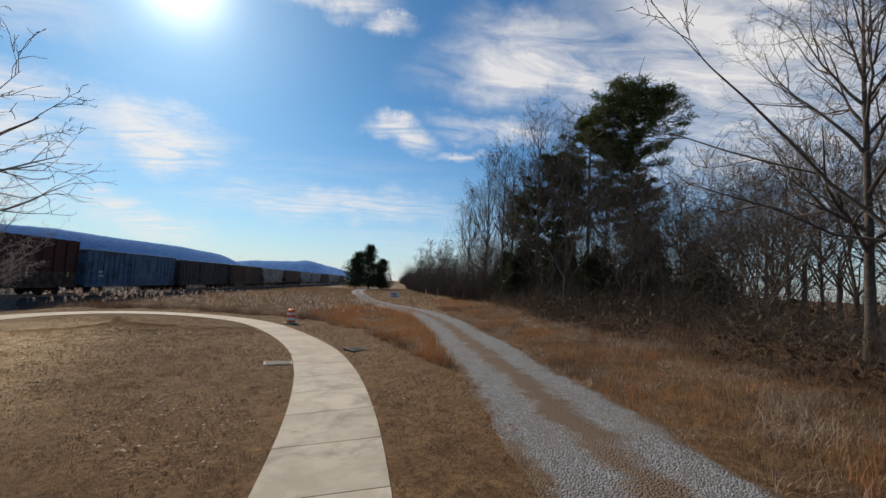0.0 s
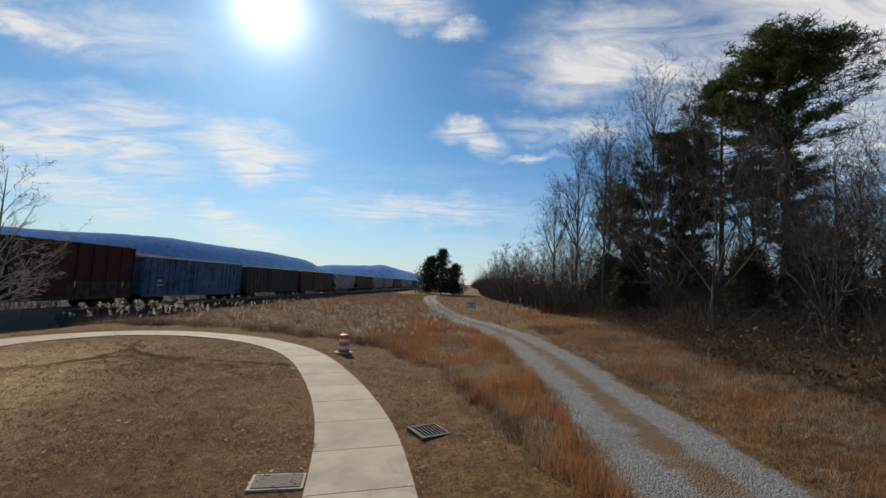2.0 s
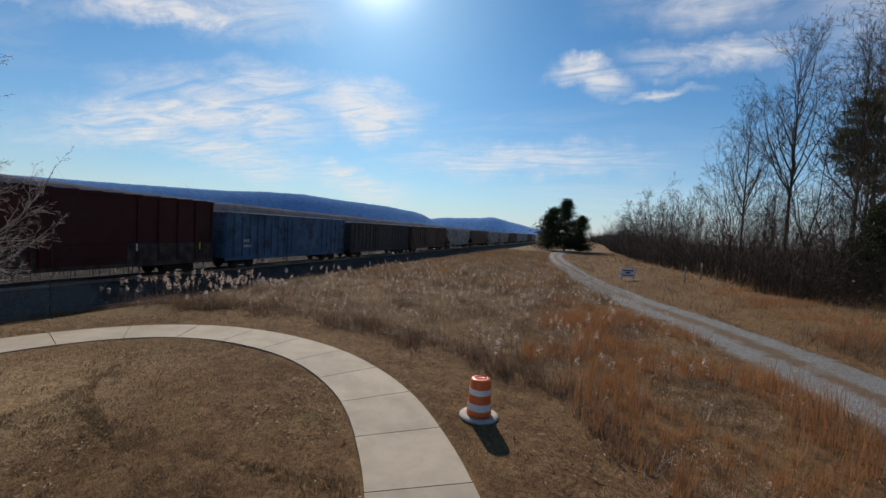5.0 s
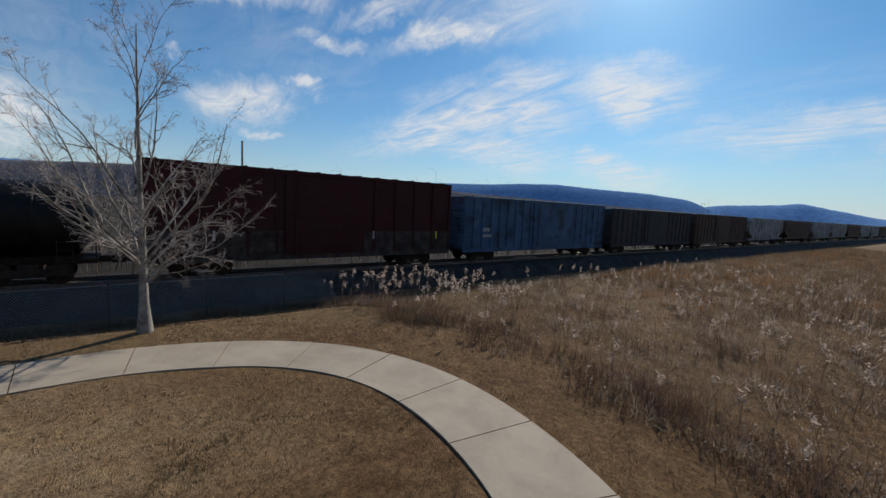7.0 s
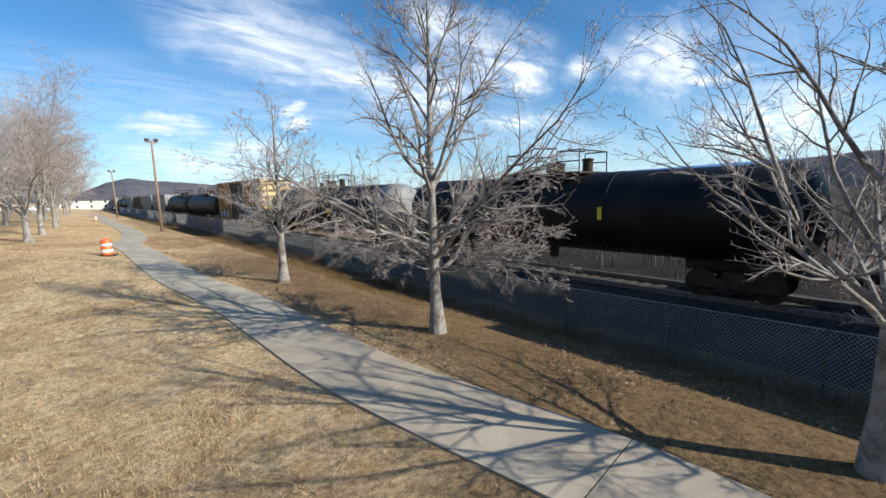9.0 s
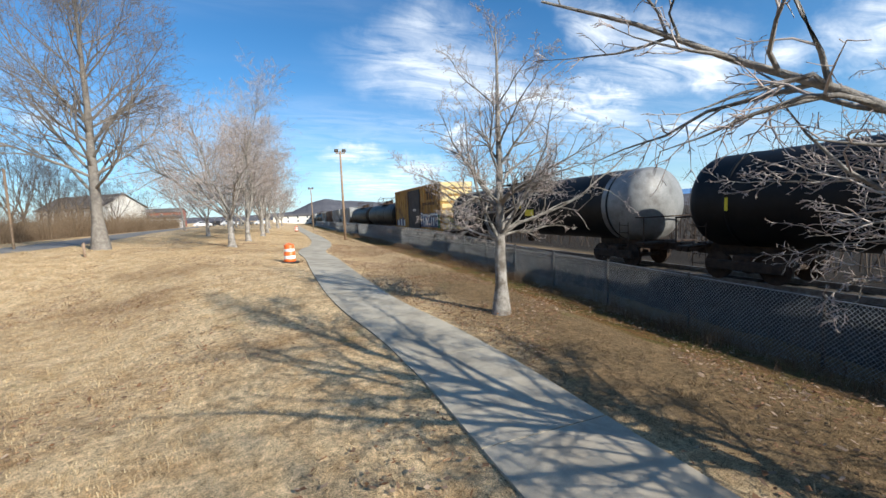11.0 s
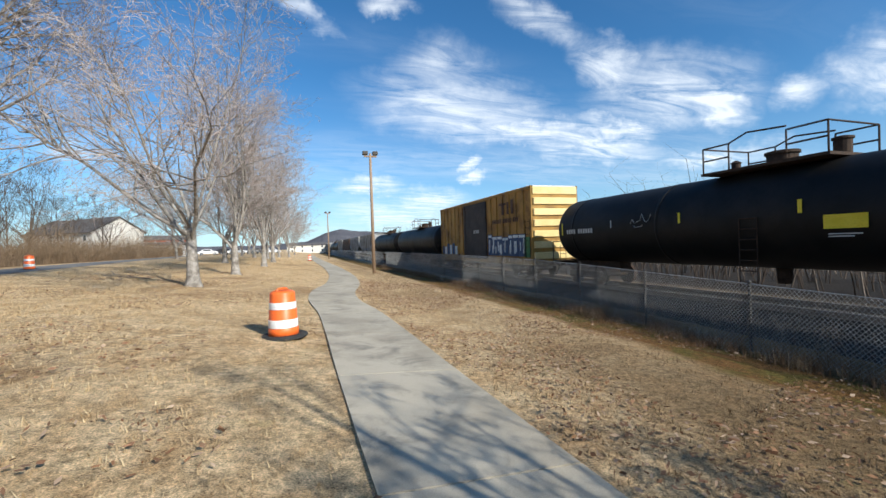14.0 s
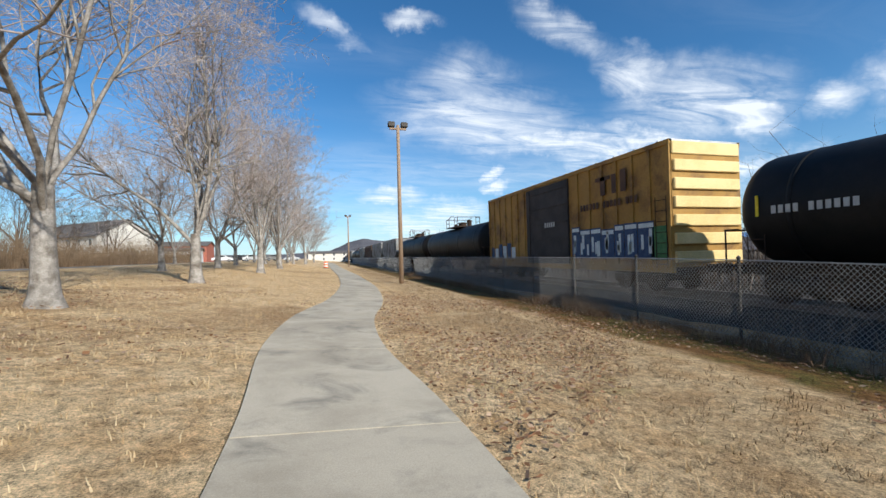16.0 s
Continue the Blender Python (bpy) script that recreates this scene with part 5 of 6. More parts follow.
for i, (x, y, s) in enumerate([(13.8, 47, 0.75), (19, 45, 1.0), (23, 43, 0.9), (27, 41, 1.1), (15, 57, 0.9), (22, 54, 1.15), (17.5, 36, 0.7), (30, 47, 1.1), (24, 28, 0.7), (33, 40, 1.0)]):
    o = copy_thing(cd, pose(x, y, gz(x, y) - 0.05, 0, 0, 50 * i))
    o.scale = (s * 1.15, s * 1.15, s)


# ---------------------------------------------------------------- fence, pole, signs, barrels, drains
FENCE_X, FENCE_H = -29.4, 1.52


def fence_z(y):
    return np.interp(y, [-140, -60, -22, -10, 17, 34], [0.0, 0.0, -0.05, -0.12, -0.85, -0.72])


def fence_top(y):
    return fence_z(y) + np.interp(y, [-14, 2], [1.72, FENCE_H])


fence = thing("chain_link_fence", (0, 0, 0), "grey chain-link fence on dark steel posts beside the railway", "fence")
post_rows = np.arange(-140, 33.6, 3.05)
bm = bmesh.new()
rod(bm, (0, 0, -0.2), (0, 0, FENCE_H + 0.03), 0.032, 8)
lathe([(0.045, FENCE_H + 0.02), (0.045, FENCE_H + 0.05), (0.01, FENCE_H + 0.09)], 8, bm=bm)
post_mesh = bpy.data.meshes.new("post")
bm.to_mesh(post_mesh)
bm.free()
post_mesh.materials.append(FENCE_POST)
for y in post_rows:
    o = new("post", post_mesh)
    o.parent = fence
    o.location = (FENCE_X, y, float(fence_z(y)))
    o.scale = (1, 1, float(fence_top(y) - fence_z(y)) / FENCE_H)
top = np.array([[(FENCE_X, y, float(fence_top(y))) for y in post_rows]])
part("top_wire", mesh_np("top_wire", *tubes(top, np.full(top.shape[:2], 0.011), 4), GALV), GALV, fence)
low_w = top.copy()
low_w[..., 2] = fence_z(post_rows) + 0.06
part("bottom_wire", mesh_np("bottom_wire", *tubes(low_w, np.full(top.shape[:2], 0.004), 3), GALV), GALV, fence)
wires = []
for y0, y1, gap, r in ((-46, 33.5, 0.088, 0.0048), (-140, -46, 0.19, 0.006)):
    for s, dx in ((1, 0.0), (-1, 0.012)):
        a = np.arange(y0, y1, gap)
        b = a + s * (fence_top(a) - fence_z(a)) * 0.86
        ln = np.stack([np.stack([np.full_like(a, FENCE_X + 0.035 + dx), a, fence_z(a) + 0.03], 1), np.stack([np.full_like(a, FENCE_X + 0.035 + dx), b, fence_top(b)], 1)], 1)
        keep = (b > y0) & (b < y1)
        wires.append(tubes(ln[keep], np.full(ln[keep].shape[:2], r), 3))
tagged(part("fabric", mesh_np("fabric", *merge(wires), GALV), GALV, fence, "diamond wire mesh"), kind="stuff")


def flood_pole(x, y, h, label):
    z = gz(x, y)
    ob = thing("light_pole", (x, y, z - 0.1), label, "lamp post")
    bm = bmesh.new()
    rod(bm, (0, 0, 0), (0, 0, h), 0.15, 14, 0.10)
    part("pole", bm, POLE_WOOD, ob, smooth=True)
    part("crossarm", boxes((-0.55, -0.06, h - 0.3, 0.55, 0.06, h - 0.18), bevel=0.01), POLE_WOOD, ob)
    for sx in (-0.42, 0.42):
        f = part("floodlight", boxes((sx - 0.22, -0.2, h - 0.12, sx + 0.22, 0.16, h + 0.2), bevel=0.04), IRON, ob)
        part("lens", boxes((sx - 0.18, -0.215, h - 0.08, sx + 0.18, -0.202, h + 0.16)), GLASS, f)
        part("bracket", boxes((sx - 0.03, -0.03, h - 0.2, sx + 0.03, 0.03, h - 0.1)), IRON, f)
    part("conduit", rods([((0.0, -0.17, 0.1), (0.0, -0.13, h - 0.5))], 0.02), IRON, ob)


flood_pole(-25.6, -31.57, 10.35, "tall weathered wooden pole with twin floodlights")
flood_pole(-25.4, -88.0, 10.0, "distant wooden pole with floodlights beside the fence")


def barrel(x, y, label, base=RUBBER, turn=0):
    ob = thing("traffic_barrel", (x, y, gz(x, y)), label, "traffic barrel", "traffic barrels", turn=turn)
    R = [(0.30, 0.05), (0.30, 0.21), (0.285, 0.23), (0.285, 0.42), (0.275, 0.44), (0.275, 0.61), (0.262, 0.63), (0.262, 0.79), (0.25, 0.81), (0.25, 0.96), (0.235, 1.0), (0.17, 1.035), (0.16, 1.03)]
    part("drum", lathe(R, 36), ORANGE, ob, smooth=True)
    for z0, z1, r in ((0.235, 0.415, 0.288), (0.635, 0.785, 0.265)):
        part("reflective_band", lathe([(r, z0), (r + 0.002, z0 + 0.01), (r, z1 - 0.01), (r - 0.002, z1)], 36), SHEET_WHITE, ob, "white reflective band", smooth=True)
    bm = lathe([(0.32, 0.0), (0.46, 0.0), (0.48, 0.02), (0.47, 0.06), (0.34, 0.085), (0.30, 0.07)], 36)
    part("base_ring", bm, base, ob, "flat rubber ballast ring", smooth=True)
    pts = np.array([[(-0.13, 0, 1.01), (-0.12, 0, 1.055), (-0.08, 0, 1.075), (0.08, 0, 1.075), (0.12, 0, 1.055), (0.13, 0, 1.01)]], float)
    part("handle", mesh_np("handle", *tubes(pts, np.full((1, 6), 0.022), 8), ORANGE, True), ORANGE, ob)
    ob.scale = (1, 1, 0.94)


barrel(-7.82, 27.95, "orange and white traffic barrel on a pale rubber base", PALE_RUBBER, 20)
barrel(-19.32, -5.25, "orange and white striped traffic barrel on a black rubber base", RUBBER, 40)
barrel(-21.0, -66.5, "orange and white traffic barrel beside the far sidewalk", RUBBER, 10)
barrel(-2.4, -31.5, "orange and white traffic barrel at the edge of the lane", RUBBER, 70)

up = thing("utility_pole", at(-69.9, 37.6, 0.3), "tall plain wooden utility pole behind the train", "utility pole")
bm = bmesh.new()
rod(bm, (0, 0, 0), (0, 0, 12.2), 0.17, 12, 0.12)
part("pole", bm, POLE_WOOD, up, smooth=True)
part("pole_cap", lathe([(0.13, 12.2), (0.13, 12.26), (0.04, 12.3)], 12), IRON, up)

# notice board on two stakes beside the gravel lane
sx, sy = -0.9, 66.0
sg = thing("notice_board", (sx, sy, gz(sx, sy)), "small white notice board with dark print on stakes", "sign", turn=8)
part("panel", boxes((-0.75, -0.02, 0.32, 0.75, 0.02, 1.28)), SIGN_WHITE, sg)
for x in (-0.6, 0.6):
    part("stake", boxes((x - 0.03, 0.022, -0.3, x + 0.03, 0.07, 1.2)), POLE_WOOD, sg)
for i, (z, wd, hh) in enumerate(((1.05, 1.1, 0.13), (0.82, 0.5, 0.16), (0.55, 1.2, 0.10))):
    part("print_line", boxes((-wd / 2, -0.026, z - hh / 2, wd / 2, -0.0205, z + hh / 2)), SIGN_INK, sg)
for x, y, h in ((4.1, 64.5, 1.7), (6.2, 67.5, 1.9)):
    p = thing("marker_post", (x, y, gz(x, y) - 0.2), "weathered grey wooden post in rough grass", "post", "posts by the lane")
    bm = bmesh.new()
    rod(bm, (0, 0, 0), (0.03, 0, h), 0.08, 10, 0.07)
    part("shaft", bm, BARK_PALE, p, smooth=True)
for x, y, h, r in ((-9.3, -9.3, 0.75, 0.06), (-2.6, -17.5, 5.2, 0.07)):
    p = thing("park_post", (x, y, gz(x, y) - 0.2), "plain wooden post standing in the lawn", "post")
    bm = bmesh.new()
    rod(bm, (0, 0, 0), (0, 0, h + 0.2), r, 10)
    part("shaft", bm, POLE_WOOD, p, smooth=True)

# storm drain with a grating, and a flat meter lid
gx0, gy0 = -2.25, 17.0
dr = thing("storm_drain", (gx0, gy0, gz(gx0, gy0)), "dark iron storm-drain grate set in the lawn", "drain", turn=35)
part("frame", boxes((-0.42, -0.42, -0.05, 0.42, -0.34, 0.06), (-0.42, 0.34, -0.05, 0.42, 0.42, 0.06), (-0.42, -0.34, -0.05, -0.34, 0.34, 0.06), (0.34, -0.34, -0.05, 0.42, 0.34, 0.06)), IRON, dr)
for i in range(7):
    part("bar", boxes((-0.31 + i * 0.1 - 0.018, -0.34, 0.0, -0.31 + i * 0.1 + 0.018, 0.34, 0.05)), IRON, dr)
# black block under the bars stands in for the shade of the open pit
part("pit_shade", boxes((-0.34, -0.34, -0.05, 0.34, 0.34, 0.005)), RUBBER, dr)
lx, ly = -4.85, 14.05
lid = thing("meter_lid", (lx, ly, gz(lx, ly) + 0.02), "flat dark meter box lid in a concrete collar", "utility lid", turn=15)
part("collar", boxes((-0.5, -0.32, -0.05, 0.5, 0.32, 0.02), bevel=0.01), CONCRETE, lid)
part("plate", boxes((-0.44, -0.26, 0.0, 0.44, 0.26, 0.032), bevel=0.006), IRON, lid)

# fallen limb on the southern lawn
fl = grow(211, height=3.6, radius=0.07, fork=1.0, limbs=7, spread=0.9, up=0.0, levels=(4, 3), twig=0.008, start=0.2)
ob = thing("fallen_branch", (-13.2, -18.0, gz(-13.2, -18.0) + 0.1), "dry fallen branch lying on the lawn", "branch")
br = part("limb", mesh_np("limb", *merge([tubes(l, r, 5) for l, r in fl]), BARK_GREY, True), BARK_GREY, ob)
br.matrix_basis = pose(0, 0, 0, 86, 0, 60) @ Matrix.Diagonal((1, 0.25, 1, 1))

# ---------------------------------------------------------------- marks on the wagons
FACE = 1.5


def marks(car, name, rows, mat, label="", x=FACE):
    """Painted shapes on the park side of a wagon: rows of (y0, z0, y1, z1), in the wagon's own measures."""
    for y0, z0, y1, z1 in rows:
        part(name, boxes((x + 0.002, y0, z0, x + 0.012, y1, z1)), mat, car, label)


def stencil(car, name, y, z, n, hgt, mat, gaps=(), x=FACE):
    for i in range(n):
        if i not in gaps:
            y0 = y + i * hgt * 0.85
            marks(car, name, [(y0, z, y0 + hgt * 0.55, z + hgt)], mat, x=x)


cy = -4.4                                       # middle of the near tank car
stencil(tank_a, "stencil_bar", -12.9 - cy, 2.34, 11, 0.20, PAINT_WHITE, (4,))
marks(tank_a, "placard", [(-2.6 - cy, 2.12, -1.75 - cy, 2.46)], PAINT_YELLOW)
marks(tank_a, "caution_stripe", [(-13.3 - cy, 2.3, -13.22 - cy, 2.85), (-3.15 - cy, 2.55, -3.05 - cy, 2.9), (-6.72 - cy, 2.5, -6.64 - cy, 2.85)], PAINT_YELLOW)
marks(tank_a, "stencil_line", [(-2.5 - cy, 1.98, -1.85 - cy, 2.01), (-2.5 - cy, 1.92, -2.0 - cy, 1.95), (-9.95 - cy, 2.5, -9.9 - cy, 2.8)], PAINT_WHITE)
g = np.random.default_rng(31)
tag = [[(FACE + 0.006, -8.9 - cy + 0.12 * i + g.uniform(-.05, .05), 2.75 + g.uniform(-.16, .2)) for i in range(10)], [(FACE + 0.006, -8.7 - cy + 0.09 * i, 2.45 + g.uniform(-.08, .08)) for i in range(6)]]
for tline in tag:
    a = np.array([tline])
    part("scrawl", mesh_np("scrawl", *tubes(a, np.full(a.shape[:2], 0.013), 4), PAINT_WHITE), PAINT_WHITE, tank_a, "thin white scrawl")
marks(tank_b, "caution_stripe", [(2.7, 2.3, 2.85, 2.75), (-6.9, 2.2, -6.8, 2.6)], PAINT_YELLOW)

yy = -23.85                                     # middle of the yellow boxcar
x = FACE + 0.02
g = np.random.default_rng(8)
y = -21.7
for i in range(7):
    wd = g.uniform(0.5, 0.78)
    h = g.uniform(1.15, 1.4)
    marks(yellow, "spray_shape", [(y - yy, 1.2, y + wd - yy, 1.2 + h)], SPRAY_DARK, x=x)
    for j in range(3):
        y0 = y + g.uniform(0.02, wd - 0.2)
        z0 = 1.25 + g.uniform(0, 0.6)
        marks(yellow, "spray_shape", [(y0 - yy, z0, y0 + g.uniform(0.10, 0.2) - yy, z0 + g.uniform(0.35, 0.75))], SPRAY_PALE, x=x + 0.006)
    marks(yellow, "spray_shape", [(y + 0.05 - yy, 1.2 + h - 0.22, y + wd - 0.02 - yy, 1.2 + h - 0.06)], SPRAY_PALE, x=x + 0.006)
    y += wd + 0.03
marks(yellow, "spray_shape", [(-16.95 - yy, 1.15, -16.25 - yy, 2.3)], SPRAY_GREEN, x=x)
y = -31.2
for i in range(6):
    marks(yellow, "spray_shape", [(y - yy, 1.2, y + 0.5 - yy, 1.2 + g.uniform(0.6, 0.95))], (SPRAY_DARK, SPRAY_PALE)[i % 2], x=x)
    y += 0.62
marks(yellow, "faded_emblem", [(-19.6 - yy, 3.75, -19.3 - yy, 4.5), (-19.9 - yy, 4.35, -19.0 - yy, 4.5), (-18.9 - yy, 3.75, -18.65 - yy, 4.5), (-18.4 - yy, 3.75, -18.1 - yy, 4.6)], BROWN_PAINT, x=x)
stencil(yellow, "faded_stencil", -21.0 - yy, 3.25, 16, 0.26, BROWN_PAINT, (6, 12), x=x)
stencil(yellow, "door_stencil", -24.0 - yy, 2.75, 5, 0.24, PAINT_WHITE, x=FACE + 0.09)
stencil(blue, "stencil_bar", -6.6, 2.15, 3, 0.26, PAINT_WHITE, x=x)
stencil(blue, "stencil_bar", -6.6, 1.75, 5, 0.2, PAINT_WHITE, x=x)
for yv in (34.5, 36.45, 32.9, 40.9, 28.4):
    marks(red, "reflector_strip", [(yv - 33.85 - 0.05, 1.7, yv - 33.85 + 0.05, 2.15)], PAINT_YELLOW if yv == 40.9 else PAINT_WHITE, x=x)

# ---------------------------------------------------------------- buildings and vehicles beyond the park
def house(name, x, y, L, W, eave, ridge_h, turn, label, wall, windows=4):
    ob = thing(name, (x, y, gz(x, y) - 0.1), label, "house", turn=turn)
    bm = bmesh.new()
    a = [(-L / 2, -W / 2), (L / 2, -W / 2), (L / 2, W / 2), (-L / 2, W / 2)]
    lo = [bm.verts.new((p, q, 0)) for p, q in a]
    hi = [bm.verts.new((p, q, eave)) for p, q in a]
    r0, r1 = bm.verts.new((-L / 2, 0, ridge_h)), bm.verts.new((L / 2, 0, ridge_h))
    for i in (0, 2):
        j = (i + 1) % 4
        bm.faces.new((lo[i], lo[j], hi[j], hi[i]))
    bm.faces.new((lo[1], lo[2], hi[2], r1, hi[1]))
    bm.faces.new((lo[3], lo[0], hi[0], r0, hi[3]))
    part("wall", bm, wall, ob)
    for s in (-1, 1):
        bm = bmesh.new()
        o, t = 0.45, 0.18
        sl = (ridge_h - eave) / (W / 2)
        p = [(-L / 2 - o, s * (W / 2 + o), eave - sl * o), (L / 2 + o, s * (W / 2 + o), eave - sl * o), (L / 2 + o, 0, ridge_h), (-L / 2 - o, 0, ridge_h)]
        lo_ = [bm.verts.new(c) for c in p]
        hi_ = [bm.verts.new((c[0], c[1], c[2] + t)) for c in p]
        bm.faces.new(lo_)
        bm.faces.new(hi_[::-1])
        for i in range(4):
            bm.faces.new((lo_[i], lo_[(i + 1) % 4], hi_[(i + 1) % 4], hi_[i]))
        bmesh.ops.recalc_face_normals(bm, faces=bm.faces)
        part("roof", bm, ROOF_SHINGLE, ob)
    for s in (-1, 1):
        for i in range(windows):
            xc = -L / 2 + L * (i + 0.5) / windows
            for zb in ((1.0, eave / 2 + 0.9) if eave > 4 else (1.0,)):
                wn = part("window", boxes((xc - 0.5, s * (W / 2 + 0.002), zb, xc + 0.5, s * (W / 2 + 0.05), zb + 1.3)), SHEET_WHITE, ob)
                part("pane", boxes((xc - 0.42, s * (W / 2 + 0.052), zb + 0.08, xc + 0.42, s * (W / 2 + 0.06), zb + 1.22)), GLASS, wn)
    return ob


house("house", 23.6, -104.1, 22, 10, 5.6, 8.6, -39.3, "pale two-storey house with a grey shingle roof and a sunlit gable", SIDING, 6)
house("low_building", 13.5, -122.0, 9, 7, 3.0, 3.7, 8, "low white flat-sided building beyond the trees", SHEET_WHITE, 3)
house("low_building", 25.0, -165.0, 16, 10, 5.6, 7.0, 0, "low red-walled building in the distance", BRICK_RED, 4)
house("low_building", -28.0, -230.0, 30, 12, 4.5, 5.6, 0, "distant pale building at the end of the park", SIDING, 6)


def car(x, y, turn, paint, label):
    ob = thing("parked_car", (x, y, gz(x, y)), label, "car", "parked cars", turn=turn)
    bm = bmesh.new()
    side = [(-2.2, 0.35), (-2.25, 0.8), (-1.9, 0.95), (-1.2, 1.05), (-0.6, 1.5), (1.0, 1.52), (1.7, 1.02), (2.2, 0.9), (2.25, 0.4)]
    a = [bm.verts.new((p, -0.86, q)) for p, q in side]
    b = [bm.verts.new((p, 0.86, q)) for p, q in side]
    bm.faces.new(a)
    bm.faces.new(b[::-1])
    for i in range(len(side)):
        j = (i + 1) % len(side)
        bm.faces.new((a[j], a[i], b[i], b[j]))
    bmesh.ops.recalc_face_normals(bm, faces=bm.faces)
    part("body", bm, paint, ob)
    for s in (-1, 1):
        part("side_window", boxes((-0.55, s * 0.865, 1.08, 1.0, s * 0.875, 1.42)), GLASS, ob)
        for px in (-1.4, 1.4):
            m = Matrix.Translation((px, s * 0.8, 0.33)) @ Matrix.Rotation(math.pi / 2, 4, "X")
            wh = part("wheel", lathe([(0.2, -0.11), (0.33, -0.1), (0.33, 0.1), (0.2, 0.11)], 16, m=m), RUBBER, ob, smooth=True)
            part("rim", lathe([(0.19, -0.115), (0.19, 0.115)], 12, m=m), ROOF_METAL, wh)


for i, (x, y) in enumerate(((-4.5, -112), (-1.0, -116), (2.0, -112), (-8.0, -118), (-11.5, -135))):
    car(x, y, 10 + 30 * (i % 2), (CAR_WHITE, DARK_PAINT, CAR_WHITE, GREY_PAINT, CAR_WHITE)[i], ("white parked car", "dark parked car", "white parked car", "grey parked car", "white parked car")[i] + " beyond the park trees")

# ---------------------------------------------------------------- grasses, weeds and brush
def blades(g, x, y, z, height, width, lean, seg=2):
    """Tapering bent blades, standing at x, y, z: verts and quads."""
    n = len(x)
    az = g.uniform(0, 2 * np.pi, n)
    d = np.stack([np.cos(az), np.sin(az)], 1)
    face = az + np.pi / 2 + g.normal(0, 0.6, n)
    s = np.stack([np.cos(face), np.sin(face)], 1) * (width / 2)[:, None]
    rows = []
    for k in range(seg + 1):
        f = k / seg
        c = np.stack([x, y], 1) + d * (lean * height * f ** 1.7)[:, None]
        zz = z + height * f * (1 - 0.25 * lean * f)
        wdt = s * (1 - 0.85 * f)
        rows += [np.concatenate([c - wdt, zz[:, None]], 1), np.concatenate([c + wdt, zz[:, None]], 1)]
    v = np.stack(rows, 1).reshape(-1, 3)
    b = np.arange(n)[:, None] * (2 * seg + 2)
    f = np.concatenate([np.stack([b + 2 * k, b + 2 * k + 1, b + 2 * k + 3, b + 2 * k + 2], -1) for k in range(seg)], 1).reshape(-1, 4)
    return v, f


BX, BY = np.array([-29.5, -27.5, -25, -20, -15.5, -9.4, -5.8, -2.9, -0.9, 0.4, 3.0]), np.array([31.5, 31.8, 32.5, 33.8, 33.8, 32.2, 29.6, 24.5, 19.5, 14.0, 6.0])
road_x = lambda y: np.interp(y, [p[1] for p in ROAD], [p[0] for p in ROAD])
brush_x = lambda y: np.interp(y, [-10, 5, 12, 24, 34, 48, 56, 70, 100, 165, 230, 300, 480], [10.5, 10.2, 10.8, 9.6, 10.8, 11.2, 8.6, 8.4, 5.0, 4.0, 7, 7, 4])


def patchy(x, y, s=0.35, p=0.0):
    return 0.5 + 0.25 * np.sin(x * s * 2.1 + 1.3 * np.sin(y * s * 1.3 + p)) + 0.25 * np.sin(y * s * 1.9 + 1.1 * np.sin(x * s * 1.7 + 2 * p))


def tufts(g, n, x0, x1, y0, y1, keep, per, height, width, lean, spread=0.13, power=1.0):
    x, y = g.uniform(x0, x1, n), y0 + (y1 - y0) * g.uniform(0, 1, n) ** power
    m = keep(x, y)
    x, y = x[m], y[m]
    hs = height * (0.55 + 0.9 * patchy(x, y)) * g.uniform(0.7, 1.25, len(x))
    x, y, hs = np.repeat(x, per), np.repeat(y, per), np.repeat(hs, per)
    x = x + g.normal(0, spread, len(x))
    y = y + g.normal(0, spread, len(x))
    hs = hs * g.uniform(0.5, 1.15, len(x))
    return blades(g, x, y, ground_z(x, y) - 0.03, hs, width * g.uniform(0.6, 1.3, len(x)), lean * g.uniform(0.1, 1.3, len(x)))


def stuff(name, data, mat, label, category):
    return tagged(new(name, mesh_np(name, *data, mat)), label, category, kind="stuff")


def in_field(x, y):
    return (y > np.interp(x, BX, BY) + 0.5 * np.sin(x * 1.7)) & (x < road_x(y) - 1.65) & (x > -29.0 + 0.6 * np.sin(y * 0.4))


def on_verge(x, y):
    return (x > road_x(y) + 1.6) & (x < brush_x(y) + 1.5)


g = np.random.default_rng(101)
rust = lambda x, y: in_field(x, y) & (x > -7.5) & (y < 47) & (patchy(x, y, 0.5, 1.0) > 0.40)
stuff("field_grass", merge([
    tufts(g, 15000, -29, 4, 12, 52, lambda x, y: in_field(x, y) & ~(rust(x, y) & (g.uniform(0, 1, len(x)) < 0.7)), 9, 0.28, 0.015, 1.7),
    tufts(g, 15000, -29, 4, 50, 130, in_field, 5, 0.45, 0.035, 0.7, 0.2, 1.2)]), STRAW, "dry tan field grass beside the lane", "grass")
stuff("broomsedge", merge([tufts(g, 5200, -8, 4, 12, 48, rust, 11, 0.66, 0.013, 0.35, 0.10),
                           tufts(g, 3200, 4, 9, 2, 60, lambda x, y: on_verge(x, y) & (patchy(x, y, 0.6, 2.0) > 0.52), 9, 0.45, 0.013, 0.4, 0.1),
                           tufts(g, 1800, -28, 0, 45, 100, lambda x, y: in_field(x, y) & (patchy(x, y, 0.25, 3.0) > 0.66), 7, 0.7, 0.03, 0.4, 0.15)]), RUST_GRASS, "rust-orange broomsedge in clumps", "grass")
edge_d = lambda x, y: y - np.interp(x, BX, BY)
